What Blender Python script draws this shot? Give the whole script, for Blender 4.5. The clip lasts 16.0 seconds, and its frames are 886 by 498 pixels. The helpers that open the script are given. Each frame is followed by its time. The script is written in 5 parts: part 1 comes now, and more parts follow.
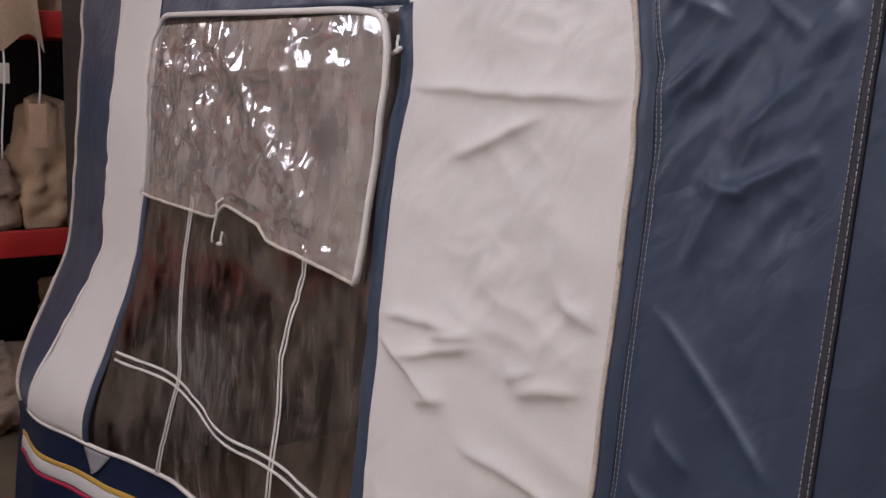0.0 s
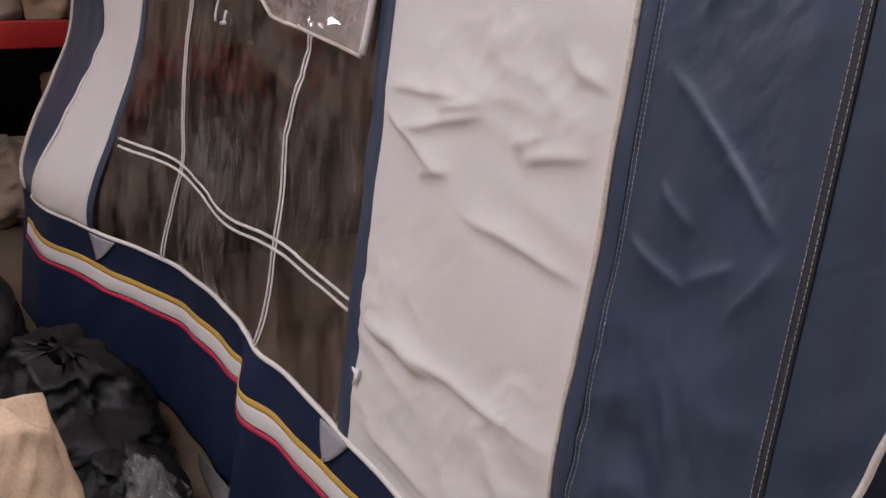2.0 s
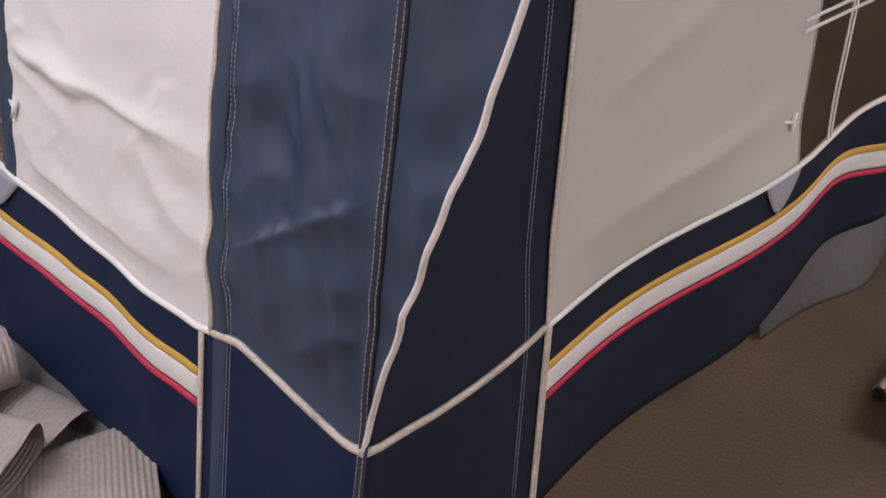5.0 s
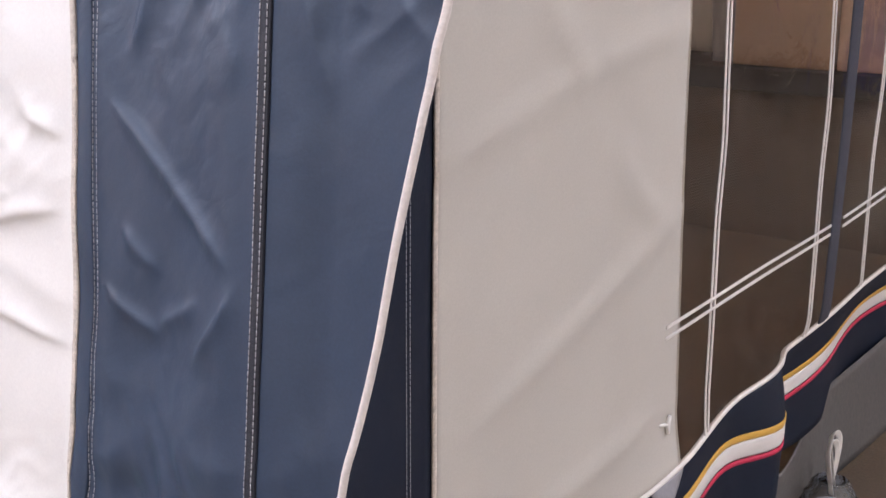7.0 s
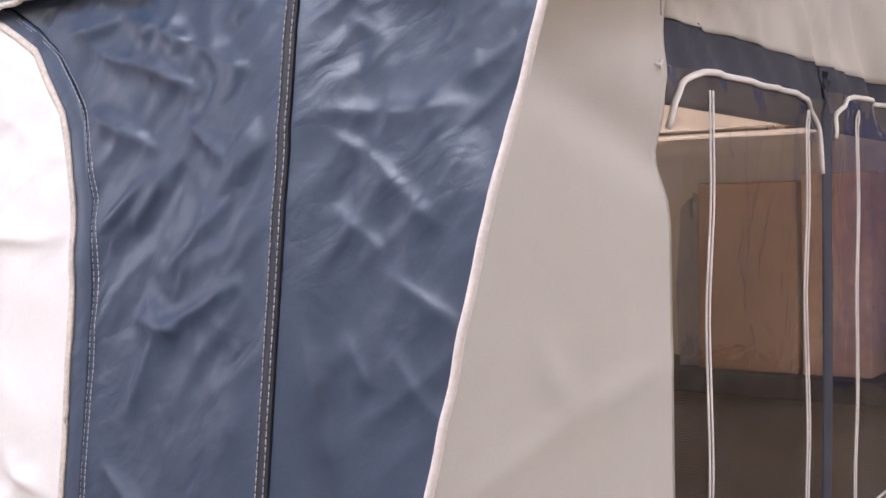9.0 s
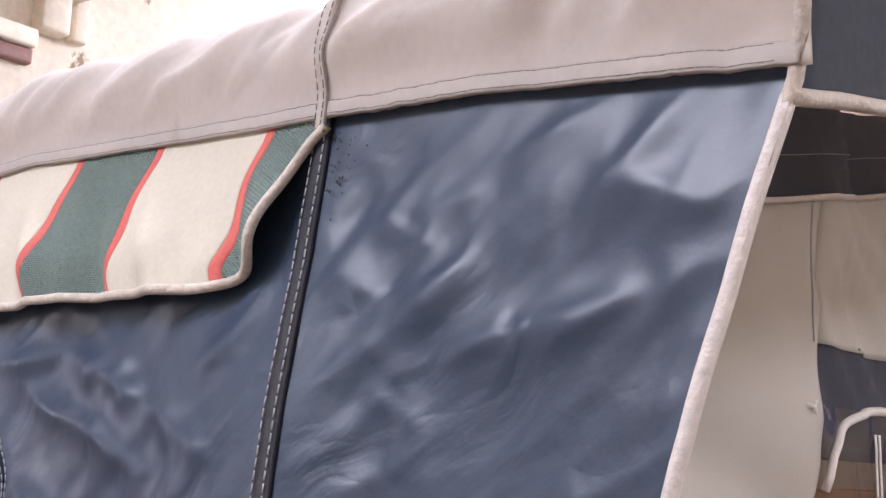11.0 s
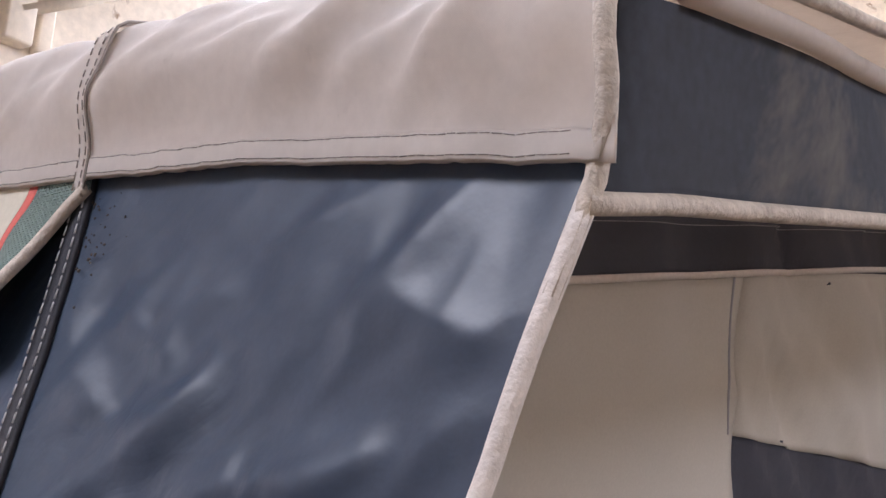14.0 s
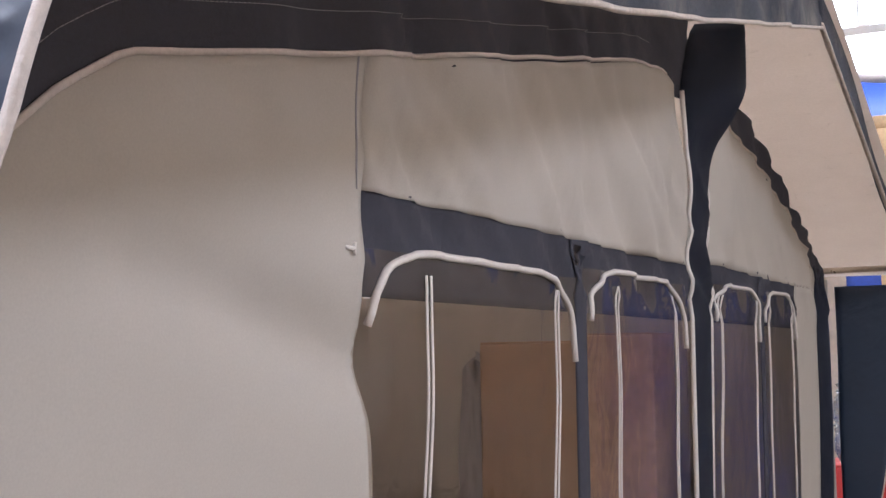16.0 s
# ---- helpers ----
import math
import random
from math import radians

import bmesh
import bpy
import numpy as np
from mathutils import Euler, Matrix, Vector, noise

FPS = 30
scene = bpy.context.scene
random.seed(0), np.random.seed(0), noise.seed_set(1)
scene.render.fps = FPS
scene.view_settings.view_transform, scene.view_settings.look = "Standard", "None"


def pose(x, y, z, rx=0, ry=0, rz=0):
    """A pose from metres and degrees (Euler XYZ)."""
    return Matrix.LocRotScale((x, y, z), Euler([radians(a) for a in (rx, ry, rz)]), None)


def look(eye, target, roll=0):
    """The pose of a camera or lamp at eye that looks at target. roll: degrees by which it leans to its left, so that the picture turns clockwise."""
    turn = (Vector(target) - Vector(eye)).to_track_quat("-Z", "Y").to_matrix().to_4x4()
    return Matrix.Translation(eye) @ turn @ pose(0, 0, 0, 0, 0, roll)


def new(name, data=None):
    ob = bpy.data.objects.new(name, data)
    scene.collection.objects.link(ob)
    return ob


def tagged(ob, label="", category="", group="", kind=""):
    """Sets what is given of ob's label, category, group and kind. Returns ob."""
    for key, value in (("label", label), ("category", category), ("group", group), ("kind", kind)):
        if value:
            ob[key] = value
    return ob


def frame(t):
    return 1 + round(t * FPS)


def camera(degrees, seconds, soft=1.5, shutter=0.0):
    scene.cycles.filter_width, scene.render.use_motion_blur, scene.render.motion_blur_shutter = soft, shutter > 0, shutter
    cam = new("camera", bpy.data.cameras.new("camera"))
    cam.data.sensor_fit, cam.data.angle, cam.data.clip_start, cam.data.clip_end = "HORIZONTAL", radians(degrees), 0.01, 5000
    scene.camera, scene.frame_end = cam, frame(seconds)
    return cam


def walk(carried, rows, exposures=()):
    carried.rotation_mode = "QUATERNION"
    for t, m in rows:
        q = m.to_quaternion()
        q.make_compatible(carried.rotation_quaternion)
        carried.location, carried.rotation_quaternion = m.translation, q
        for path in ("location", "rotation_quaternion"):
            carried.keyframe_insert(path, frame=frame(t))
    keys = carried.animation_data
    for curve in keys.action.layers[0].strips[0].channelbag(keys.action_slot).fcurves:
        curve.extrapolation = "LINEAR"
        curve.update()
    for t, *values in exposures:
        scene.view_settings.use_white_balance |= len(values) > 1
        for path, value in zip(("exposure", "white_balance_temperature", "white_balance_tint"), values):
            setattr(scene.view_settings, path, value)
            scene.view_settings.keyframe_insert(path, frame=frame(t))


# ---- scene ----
cam = camera(41.60, 16.0)
PATH = [
    (0, (0.840, -1.005, 1.611), (-0.795, 0.104, 1.299), 1.26),
    (0.5, (0.837, -1.008, 1.580), (-0.783, 0.097, 1.186), 2.31),
    (1, (0.833, -1.003, 1.556), (-0.780, 0.092, 1.110), 2.75),
    (1.5, (0.834, -1.008, 1.536), (-0.769, 0.068, 1.017), 2.81),
    (2, (0.831, -0.998, 1.505), (-0.748, 0.075, 0.908), 2.83),
    (2.5, (0.842, -0.982, 1.481), (-0.703, 0.088, 0.795), 2.49),
    (3, (0.857, -0.969, 1.443), (-0.606, 0.112, 0.613), 3.81),
    (3.5, (0.880, -0.943, 1.414), (-0.518, 0.130, 0.468), 3.62),
    (3.7, (0.889, -0.936, 1.395), (-0.479, 0.166, 0.438), 4.01),
    (5.8, (0.942, -0.821, 1.402), (-0.192, 0.574, 0.524), 1.03),
    (6, (0.945, -0.812, 1.420), (-0.194, 0.609, 0.595), 1.05),
    (6.5, (0.946, -0.799, 1.468), (-0.210, 0.688, 0.795), -0.06),
    (7, (0.940, -0.794, 1.502), (-0.245, 0.726, 0.967), -0.48),
    (7.5, (0.938, -0.788, 1.537), (-0.257, 0.759, 1.114), -0.39),
    (8, (0.922, -0.795, 1.567), (-0.277, 0.770, 1.228), 0.12),
    (8.5, (0.916, -0.804, 1.584), (-0.265, 0.793, 1.346), -0.56),
    (9, (0.900, -0.805, 1.583), (-0.275, 0.813, 1.536), -0.92),
    (9.5, (0.887, -0.777, 1.591), (-0.335, 0.800, 1.728), -0.95),
    (10, (0.846, -0.678, 1.632), (-0.392, 0.871, 1.894), 0.29),
    (12.5, (0.382, -0.198, 1.852), (-0.942, 1.238, 2.286), 2.23),
    (13, (0.440, -0.207, 1.859), (-0.895, 1.223, 2.274), 3.29),
    (13.5, (0.551, -0.203, 1.854), (-0.814, 1.209, 2.232), 2.85),
    (14, (0.629, -0.239, 1.819), (-0.608, 1.270, 2.257), 4.12),
    (14.5, (0.703, -0.259, 1.801), (-0.430, 1.349, 2.166), 4.22),
    (15, (0.779, -0.310, 1.755), (-0.249, 1.366, 2.122), 1.29),
    (15.5, (0.824, -0.329, 1.731), (-0.125, 1.405, 2.031), -0.30),
    (16, (0.864, -0.340, 1.697), (-0.038, 1.436, 1.878), -0.87),
]
EXPOSURES = [
    (0.0, 0.0, 5850, 20), (3.5, 0.27, 5900, 21), (5.0, 0.6, 5700, 18), (6.0, 0.95, 5550, 17), (7.0, 1.08, 5550, 17), (9.0, 1.12, 5600, 18),
    (10.2, 1.1, 5650, 19), (12.3, 0.4, 5800, 19), (13.2, 0.38, 5800, 19), (14.5, 0.65, 5600, 17), (16.0, 0.85, 5450, 16),
]
walk(cam, [(t, look(eye, target, roll)) for t, eye, target, roll in PATH], EXPOSURES)

# ---- daylight and lamps ----
world = bpy.data.worlds.new("hall_sky")
world.use_nodes = True
scene.world = world
sky = world.node_tree.nodes.new("ShaderNodeTexSky")
sky.sky_type, sky.sun_disc, sky.sun_elevation, sky.sun_rotation = "NISHITA", False, radians(35), radians(-50)
world.node_tree.links.new(sky.outputs[0], world.node_tree.nodes["Background"].inputs[0])
world.node_tree.nodes["Background"].inputs[1].default_value = 0.12


def area_lamp(name, eye, target, sx, sy, power, colour):
    data = bpy.data.lights.new(name, "AREA")
    data.shape, data.size, data.size_y, data.energy, data.color = "RECTANGLE", sx, sy, power, colour
    ob = new(name, data)
    ob.matrix_world = look(eye, target)
    return ob


LAMPS = [  # fluorescent battens, most added as unseen fill: place, turn, power, spread of the row
    ((-0.7, -2.1, 3.7), 0, 74, 1.5),
    # added low down so that the clear flap has a lamp to reflect
    ((-5.2, -1.75, 2.6), 0, 120, 1.4),
    ((4.6, 0.8, 4.2), 90, 112, 2.4),
    ((0.35, 9.0, 4.1), 0, 40, 0.5),
    # added above the roof cloth to brighten it and the inside
    ((-1.3, 1.2, 5.3), 90, 140, 0.5),
]
for at, turn, power, wide in LAMPS:
    lamp = area_lamp("hall_and_fill_light", (at[0], at[1], at[2] - 0.09), (at[0], at[1] + 1e-4, 0), 1.6, wide, power, (1.0, 0.96, 0.92))
    lamp.matrix_world = pose(at[0], at[1], at[2] - 0.09, 0, 0, turn)
# daylight through the high window in the north wall
area_lamp("window_daylight", (-4.0, 8.6, 5.2), (-2.0, 3.0, 2.0), 4.5, 2.2, 420, (0.93, 0.97, 1.0))


# ---- materials ----
def material(name, base, rough=0.6, metal=0.0, vary=0.12, grain=60.0, stain=3.0, bump=0.15, bump_scale=None, weave=0.0, spec=0.5, island=0.0, sheen=0.0, crumple=None, second=None, spots=None):
    """Principled surface with fine grain, broad stains and relief, in object metres."""
    m = bpy.data.materials.new(name)
    m.use_nodes = True
    nt = m.node_tree
    n, link = nt.nodes, nt.links.new
    b = n["Principled BSDF"]
    co = n.new("ShaderNodeTexCoord").outputs["Object"]

    def tex(scale, detail=4.0, rough_=0.6, dist=0.0):
        t = n.new("ShaderNodeTexNoise")
        t.inputs["Scale"].default_value, t.inputs["Detail"].default_value = scale, detail
        t.inputs["Roughness"].default_value, t.inputs["Distortion"].default_value = rough_, dist
        link(co, t.inputs["Vector"])
        return t.outputs["Fac"]

    def span(fac, lo, hi, a=0.3, z=0.7):
        r = n.new("ShaderNodeMapRange")
        r.inputs["From Min"].default_value, r.inputs["From Max"].default_value = a, z
        r.inputs["To Min"].default_value, r.inputs["To Max"].default_value = lo, hi
        link(fac, r.inputs["Value"])
        return r.outputs["Result"]

    def times_(a, c):
        q = n.new("ShaderNodeMath")
        q.operation = "MULTIPLY"
        link(a, q.inputs[0]), link(c, q.inputs[1])
        return q.outputs[0]

    fine, broad = tex(grain), tex(stain, 5.0, 0.65, 0.4)
    value = times_(span(fine, 1 - vary, 1 + vary), span(broad, 1 - vary, 1 + vary))
    hsv = n.new("ShaderNodeHueSaturation")
    hsv.inputs["Color"].default_value = (*base, 1)
    link(value, hsv.inputs["Value"])
    colour = hsv.outputs["Color"]
    if second:  # a second colour in patches: (colour, scale, from, to)
        mix = n.new("ShaderNodeMix")
        mix.data_type = "RGBA"
        link(span(tex(second[1], 6.0, 0.7, 0.6), 0, 1, second[2], second[3]), mix.inputs["Factor"])
        link(colour, mix.inputs["A"])
        mix.inputs["B"].default_value = (*second[0], 1)
        colour = mix.outputs["Result"]
    link(colour, b.inputs["Base Color"])
    link(span(broad, rough - 0.08, rough + 0.08), b.inputs["Roughness"])
    b.inputs["Metallic"].default_value = metal
    b.inputs["Specular IOR Level"].default_value = spec
    if sheen:
        b.inputs["Sheen Weight"].default_value = sheen
    height = tex(bump_scale or grain, 3.0)
    if crumple:  # flat facets between sharp folds: (scale, depth, bare share)
        warp = n.new("ShaderNodeTexNoise")
        warp.inputs["Scale"].default_value, warp.inputs["Detail"].default_value = crumple[0] * 0.45, 2.0
        link(co, warp.inputs["Vector"])
        shift = n.new("ShaderNodeVectorMath")
        shift.operation = "MULTIPLY_ADD"
        shift.inputs[1].default_value = (1.6 / crumple[0],) * 3
        link(warp.outputs["Color"], shift.inputs[0]), link(co, shift.inputs[2])
        slant = n.new("ShaderNodeMapping")
        slant.vector_type = "TEXTURE"
        slant.inputs["Rotation"].default_value, slant.inputs["Scale"].default_value = (0, -0.7, 0), (1.8, 1.0, 0.8)
        link(shift.outputs[0], slant.inputs["Vector"])
        both = None
        bend = 0.1 / crumple[0]
        for scale, share, steps in ((crumple[0], 0.25, ((-1, -1), (1, -0.6), (-0.6, 1), (1, 1))), (crumple[0] * 2.1, 0.16, ((-0.4, 0.4), (0.4, -0.4)))):
            for dx, dz in steps:  # several close samples round the folds off
                at, vo, total = n.new("ShaderNodeVectorMath"), n.new("ShaderNodeTexVoronoi"), n.new("ShaderNodeMath")
                at.inputs[1].default_value = (dx * bend, 0.3 * dx * bend, dz * bend)
                link(slant.outputs["Vector"], at.inputs[0])
                vo.feature = "DISTANCE_TO_EDGE"
                vo.inputs["Scale"].default_value = scale
                link(at.outputs[0], vo.inputs["Vector"])
                total.operation = "MULTIPLY_ADD"
                total.inputs[1].default_value, total.inputs[2].default_value = share, 0.0
                link(vo.outputs["Distance"], total.inputs[0])
                if both:
                    link(both, total.inputs[2])
                both = total.outputs[0]
        rd = times_(both, span(tex(crumple[0] * 0.3, 2.0), 0.0, 1.0, crumple[2], crumple[2] + 0.22))
        if len(crumple) > 3:  # folds gather towards the top, between two heights
            xyz = n.new("ShaderNodeSeparateXYZ")
            link(co, xyz.inputs[0])
            rd = times_(rd, span(xyz.outputs["Z"], 0.12, 1.0, crumple[3], crumple[4]))
    if weave:
        w1, w2 = n.new("ShaderNodeTexWave"), n.new("ShaderNodeTexWave")
        for w, axis in ((w1, "DIAGONAL"), (w2, "Z")):
            w.bands_direction = axis
            w.inputs["Scale"].default_value = weave
            link(co, w.inputs["Vector"])
        add = n.new("ShaderNodeMath")
        add.operation = "MULTIPLY_ADD"
        link(w1.outputs["Fac"], add.inputs[0]), link(w2.outputs["Fac"], add.inputs[1]), link(height, add.inputs[2])
        height = add.outputs[0]
    bp = n.new("ShaderNodeBump")
    bp.inputs["Strength"].default_value, bp.inputs["Distance"].default_value = bump, 0.004
    link(height, bp.inputs["Height"])
    link(bp.outputs[0], b.inputs["Normal"])
    if crumple:
        big = n.new("ShaderNodeBump")
        big.inputs["Strength"].default_value, big.inputs["Distance"].default_value = 1.0, crumple[1]
        link(rd, big.inputs["Height"])
        link(big.outputs[0], bp.inputs["Normal"])
    return m


def clear_sheet(name, tint, gloss_rough, haze, haze_colour, bump, scale, ior=1.45, depth=0.01, tall_z=0.28, mottled=0.5, facet=0.0):
    """Clear soft PVC: see-through film with a glossy skin and a milky haze."""
    m = bpy.data.materials.new(name)
    m.use_nodes = True
    n, link = m.node_tree.nodes, m.node_tree.links.new
    n.remove(n["Principled BSDF"])
    out = n["Material Output"]
    co = n.new("ShaderNodeTexCoord").outputs["Object"]
    tall = n.new("ShaderNodeMapping")
    tall.inputs["Scale"].default_value = (1.0, 1.0, tall_z)
    link(co, tall.inputs["Vector"])
    co = tall.outputs["Vector"]
    t = n.new("ShaderNodeTexNoise")
    t.inputs["Scale"].default_value, t.inputs["Detail"].default_value, t.inputs["Distortion"].default_value = scale, 5.0, 1.2
    link(co, t.inputs["Vector"])
    bp = n.new("ShaderNodeBump")
    bp.inputs["Strength"].default_value, bp.inputs["Distance"].default_value = bump, depth
    link(t.outputs["Fac"], bp.inputs["Height"])
    if facet:  # sharp little planes where the film is crushed
        vo, mask, amount, crush = n.new("ShaderNodeTexVoronoi"), n.new("ShaderNodeTexNoise"), n.new("ShaderNodeMapRange"), n.new("ShaderNodeBump")
        vo.feature = "DISTANCE_TO_EDGE"
        vo.inputs["Scale"].default_value, mask.inputs["Scale"].default_value = 17.0, 2.6
        link(co, vo.inputs["Vector"]), link(co, mask.inputs["Vector"])
        amount.inputs["From Min"].default_value, amount.inputs["From Max"].default_value = 0.46, 0.6
        amount.inputs["To Min"].default_value, amount.inputs["To Max"].default_value = 0.04, 1.0
        link(mask.outputs["Fac"], amount.inputs["Value"])
        link(amount.outputs[0], crush.inputs["Strength"])
        crush.inputs["Distance"].default_value = facet
        link(vo.outputs["Distance"], crush.inputs["Height"])
        link(crush.outputs[0], bp.inputs["Normal"])
    clear, gloss, milk = n.new("ShaderNodeBsdfTransparent"), n.new("ShaderNodeBsdfGlossy"), n.new("ShaderNodeBsdfDiffuse")
    clear.inputs["Color"].default_value = (*tint, 1)
    gloss.inputs["Roughness"].default_value = gloss_rough
    milk.inputs["Color"].default_value = (*haze_colour, 1)
    link(bp.outputs[0], gloss.inputs["Normal"])
    fr = n.new("ShaderNodeFresnel")
    fr.inputs["IOR"].default_value = ior
    link(bp.outputs[0], fr.inputs["Normal"])
    mottle = n.new("ShaderNodeTexNoise")
    mottle.inputs["Scale"].default_value, mottle.inputs["Detail"].default_value = 16.0, 9.0
    link(co, mottle.inputs["Vector"])
    ra = n.new("ShaderNodeMapRange")
    ra.inputs["From Min"].default_value, ra.inputs["From Max"].default_value = 0.35, 0.7
    ra.inputs["To Min"].default_value, ra.inputs["To Max"].default_value = haze * (1 - mottled), haze * (1 + mottled)
    link(mottle.outputs["Fac"], ra.inputs["Value"])
    m1, m2 = n.new("ShaderNodeMixShader"), n.new("ShaderNodeMixShader")
    link(ra.outputs[0], m1.inputs[0]), link(clear.outputs[0], m1.inputs[1]), link(milk.outputs[0], m1.inputs[2])
    link(fr.outputs[0], m2.inputs[0]), link(m1.outputs[0], m2.inputs[1]), link(gloss.outputs[0], m2.inputs[2])
    link(m2.outputs[0], out.inputs["Surface"])
    return m


def glow(name, colour, strength):
    m = bpy.data.materials.new(name)
    m.use_nodes = True
    b = m.node_tree.nodes["Principled BSDF"]
    b.inputs["Emission Color"].default_value, b.inputs["Emission Strength"].default_value = (*colour, 1), strength
    return m


NAVY = material("navy_coated_fabric", (0.027, 0.046, 0.086), 0.45, vary=0.08, grain=260, stain=5, bump=0.1, bump_scale=60, spec=0.6, crumple=(16.0, 0.006, 0.36, 0.9, 1.55))
NAVY_DEEP = material("navy_woven_fabric", (0.0085, 0.0165, 0.05), 0.66, vary=0.12, grain=220, stain=6, bump=0.2, bump_scale=30, weave=700, spec=0.22)
NAVY_GABLE = material("dark_navy_woven_fabric", (0.012, 0.0165, 0.031), 0.66, vary=0.12, grain=220, stain=6, bump=0.2, bump_scale=30, weave=700, spec=0.25)
NAVY_DULL = material("dull_navy_cloth", (0.043, 0.046, 0.066), 0.75, vary=0.12, grain=220, stain=5, bump=0.3, bump_scale=30, weave=700, crumple=(7.0, 0.014, 0.4))
NAVY_TAPE = material("dark_navy_tape", (0.022, 0.024, 0.034), 0.6, vary=0.15, grain=300, bump=0.3, weave=900)
LIGHT = material("pale_grey_fabric", (0.7, 0.675, 0.65), 0.62, vary=0.035, grain=240, stain=4, bump=0.2, bump_scale=22, weave=700, crumple=(9.0, 0.007, 0.42))
# the pale fabric again, with the gable's shade put into a darker beige-grey
PALE_SHADED = material("pale_fabric_shaded", (0.49, 0.467, 0.425), 0.85, vary=0.04, grain=300, stain=3, bump=0.12, bump_scale=40, weave=800)
ROOF = material("weathered_roof_cloth", (0.72, 0.685, 0.665), 0.75, vary=0.07, grain=120, stain=4, bump=0.2, bump_scale=30, weave=700, crumple=(9.0, 0.010, 0.36), second=((0.26, 0.235, 0.22), 14.0, 0.62, 0.86))
# the grey second colour paints the fascia's grazing sheen into the cloth
FASCIA = material("navy_cloth_grey_sheen", (0.03, 0.036, 0.052), 0.8, vary=0.2, grain=120, stain=5, bump=0.2, bump_scale=30, weave=600, second=((0.17, 0.155, 0.14), 3.0, 0.47, 0.68))
GUSSET_PIPING = material("off_white_piping", (0.66, 0.61, 0.58), 0.5, vary=0.08, grain=160, bump=0.4, bump_scale=200, second=((0.3, 0.22, 0.19), 20.0, 0.68, 0.85))
WHITE_PIPING = material("white_piping", (0.72, 0.69, 0.66), 0.5, vary=0.06, grain=200, bump=0.2)
CREAM_PIPING = material("soiled_cream_binding", (0.55, 0.49, 0.43), 0.7, vary=0.16, grain=160, stain=20, bump=0.5, bump_scale=240, second=((0.13, 0.09, 0.07), 24.0, 0.6, 0.8))
YELLOW = material("yellow_braid", (0.6, 0.36, 0.06), 0.6, vary=0.08, grain=300)
RED = material("crimson_braid", (0.5, 0.03, 0.08), 0.55, vary=0.08, grain=300)
def translucent(m, colour, share):
    """Lets light through thin cloth."""
    n, link = m.node_tree.nodes, m.node_tree.links.new
    tr, mx = n.new("ShaderNodeBsdfTranslucent"), n.new("ShaderNodeMixShader")
    tr.inputs["Color"].default_value, mx.inputs[0].default_value = (*colour, 1), share
    link(n["Principled BSDF"].outputs[0], mx.inputs[1]), link(tr.outputs[0], mx.inputs[2])
    link(mx.outputs[0], n["Material Output"].inputs["Surface"])


translucent(ROOF, (0.8, 0.7, 0.6), 0.46)
THREAD = material("grey_thread", (0.38, 0.38, 0.4), 0.7, vary=0.1)
THREAD_DARK = material("soiled_brown_thread", (0.26, 0.225, 0.2), 0.8, vary=0.2)
GREY_TAB = material("grey_vinyl", (0.3, 0.3, 0.33), 0.5, vary=0.06, grain=100)
MUD = material("grey_mud_flap", (0.1, 0.095, 0.09), 0.6, vary=0.1, grain=60, bump=0.3)
STRIPE_CREAM = material("cream_canvas", (0.58, 0.545, 0.455), 0.8, vary=0.05, grain=200, bump=0.2, weave=500)
STRIPE_GREEN = material("faded_green_canvas", (0.19, 0.26, 0.24), 0.8, vary=0.14, grain=260, bump=0.8, weave=150)
STRIPE_RED = material("faded_red_canvas", (0.58, 0.13, 0.11), 0.8, vary=0.08, grain=260, bump=0.2, weave=500)
PANE = clear_sheet("smoky_window_film", (0.8, 0.73, 0.67), 0.12, 0.2, (0.26, 0.21, 0.18), 0.5, 14.0, 1.42, tall_z=0.5, mottled=1.0, facet=0.006)
PANE_CLEAR = clear_sheet("clear_window_film", (0.9, 0.84, 0.77), 0.05, 0.045, (0.4, 0.34, 0.3), 0.5, 5.0, 1.5, depth=0.010, tall_z=0.7, mottled=1.0)
OVERLAY = clear_sheet("crumpled_clear_film", (0.84, 0.79, 0.76), 0.07, 0.36, (0.7, 0.62, 0.58), 0.14, 14.0, 1.85, 0.012, 0.5, 0.3, 0.006)
BAG_FILM = clear_sheet("bag_film", (0.9, 0.9, 0.88), 0.1, 0.14, (0.7, 0.7, 0.68), 0.9, 30.0)
CARPET = material("brown_ribbed_carpet", (0.115, 0.08, 0.049), 0.95, vary=0.22, grain=140, stain=2.5, bump=0.9, bump_scale=160, weave=40)
HALL_WALL = material("cream_flaking_plaster", (0.68, 0.58, 0.46), 0.9, vary=0.1, grain=14, stain=0.8, bump=0.5, bump_scale=9, second=((0.3, 0.2, 0.13), 1.6, 0.62, 0.67))
CEILING = material("whitewashed_boards", (0.7, 0.68, 0.65), 0.9, vary=0.08, grain=20, stain=0.7)
BROWN_STEEL = material("red_brown_steel", (0.2, 0.09, 0.07), 0.6, vary=0.15, grain=40, bump=0.3)
RED_STEEL = material("red_rack_steel", (0.42, 0.02, 0.015), 0.5, vary=0.1, grain=50)
CARD = material("brown_cardboard", (0.42, 0.27, 0.16), 0.85, vary=0.1, grain=90, stain=3, bump=0.2)
PINK_CARD = material("pinkish_board", (0.62, 0.42, 0.3), 0.7, vary=0.12, grain=20, stain=3, bump=0.2)
DARK = material("dark_rubber", (0.02, 0.018, 0.018), 0.7, vary=0.2, grain=50)
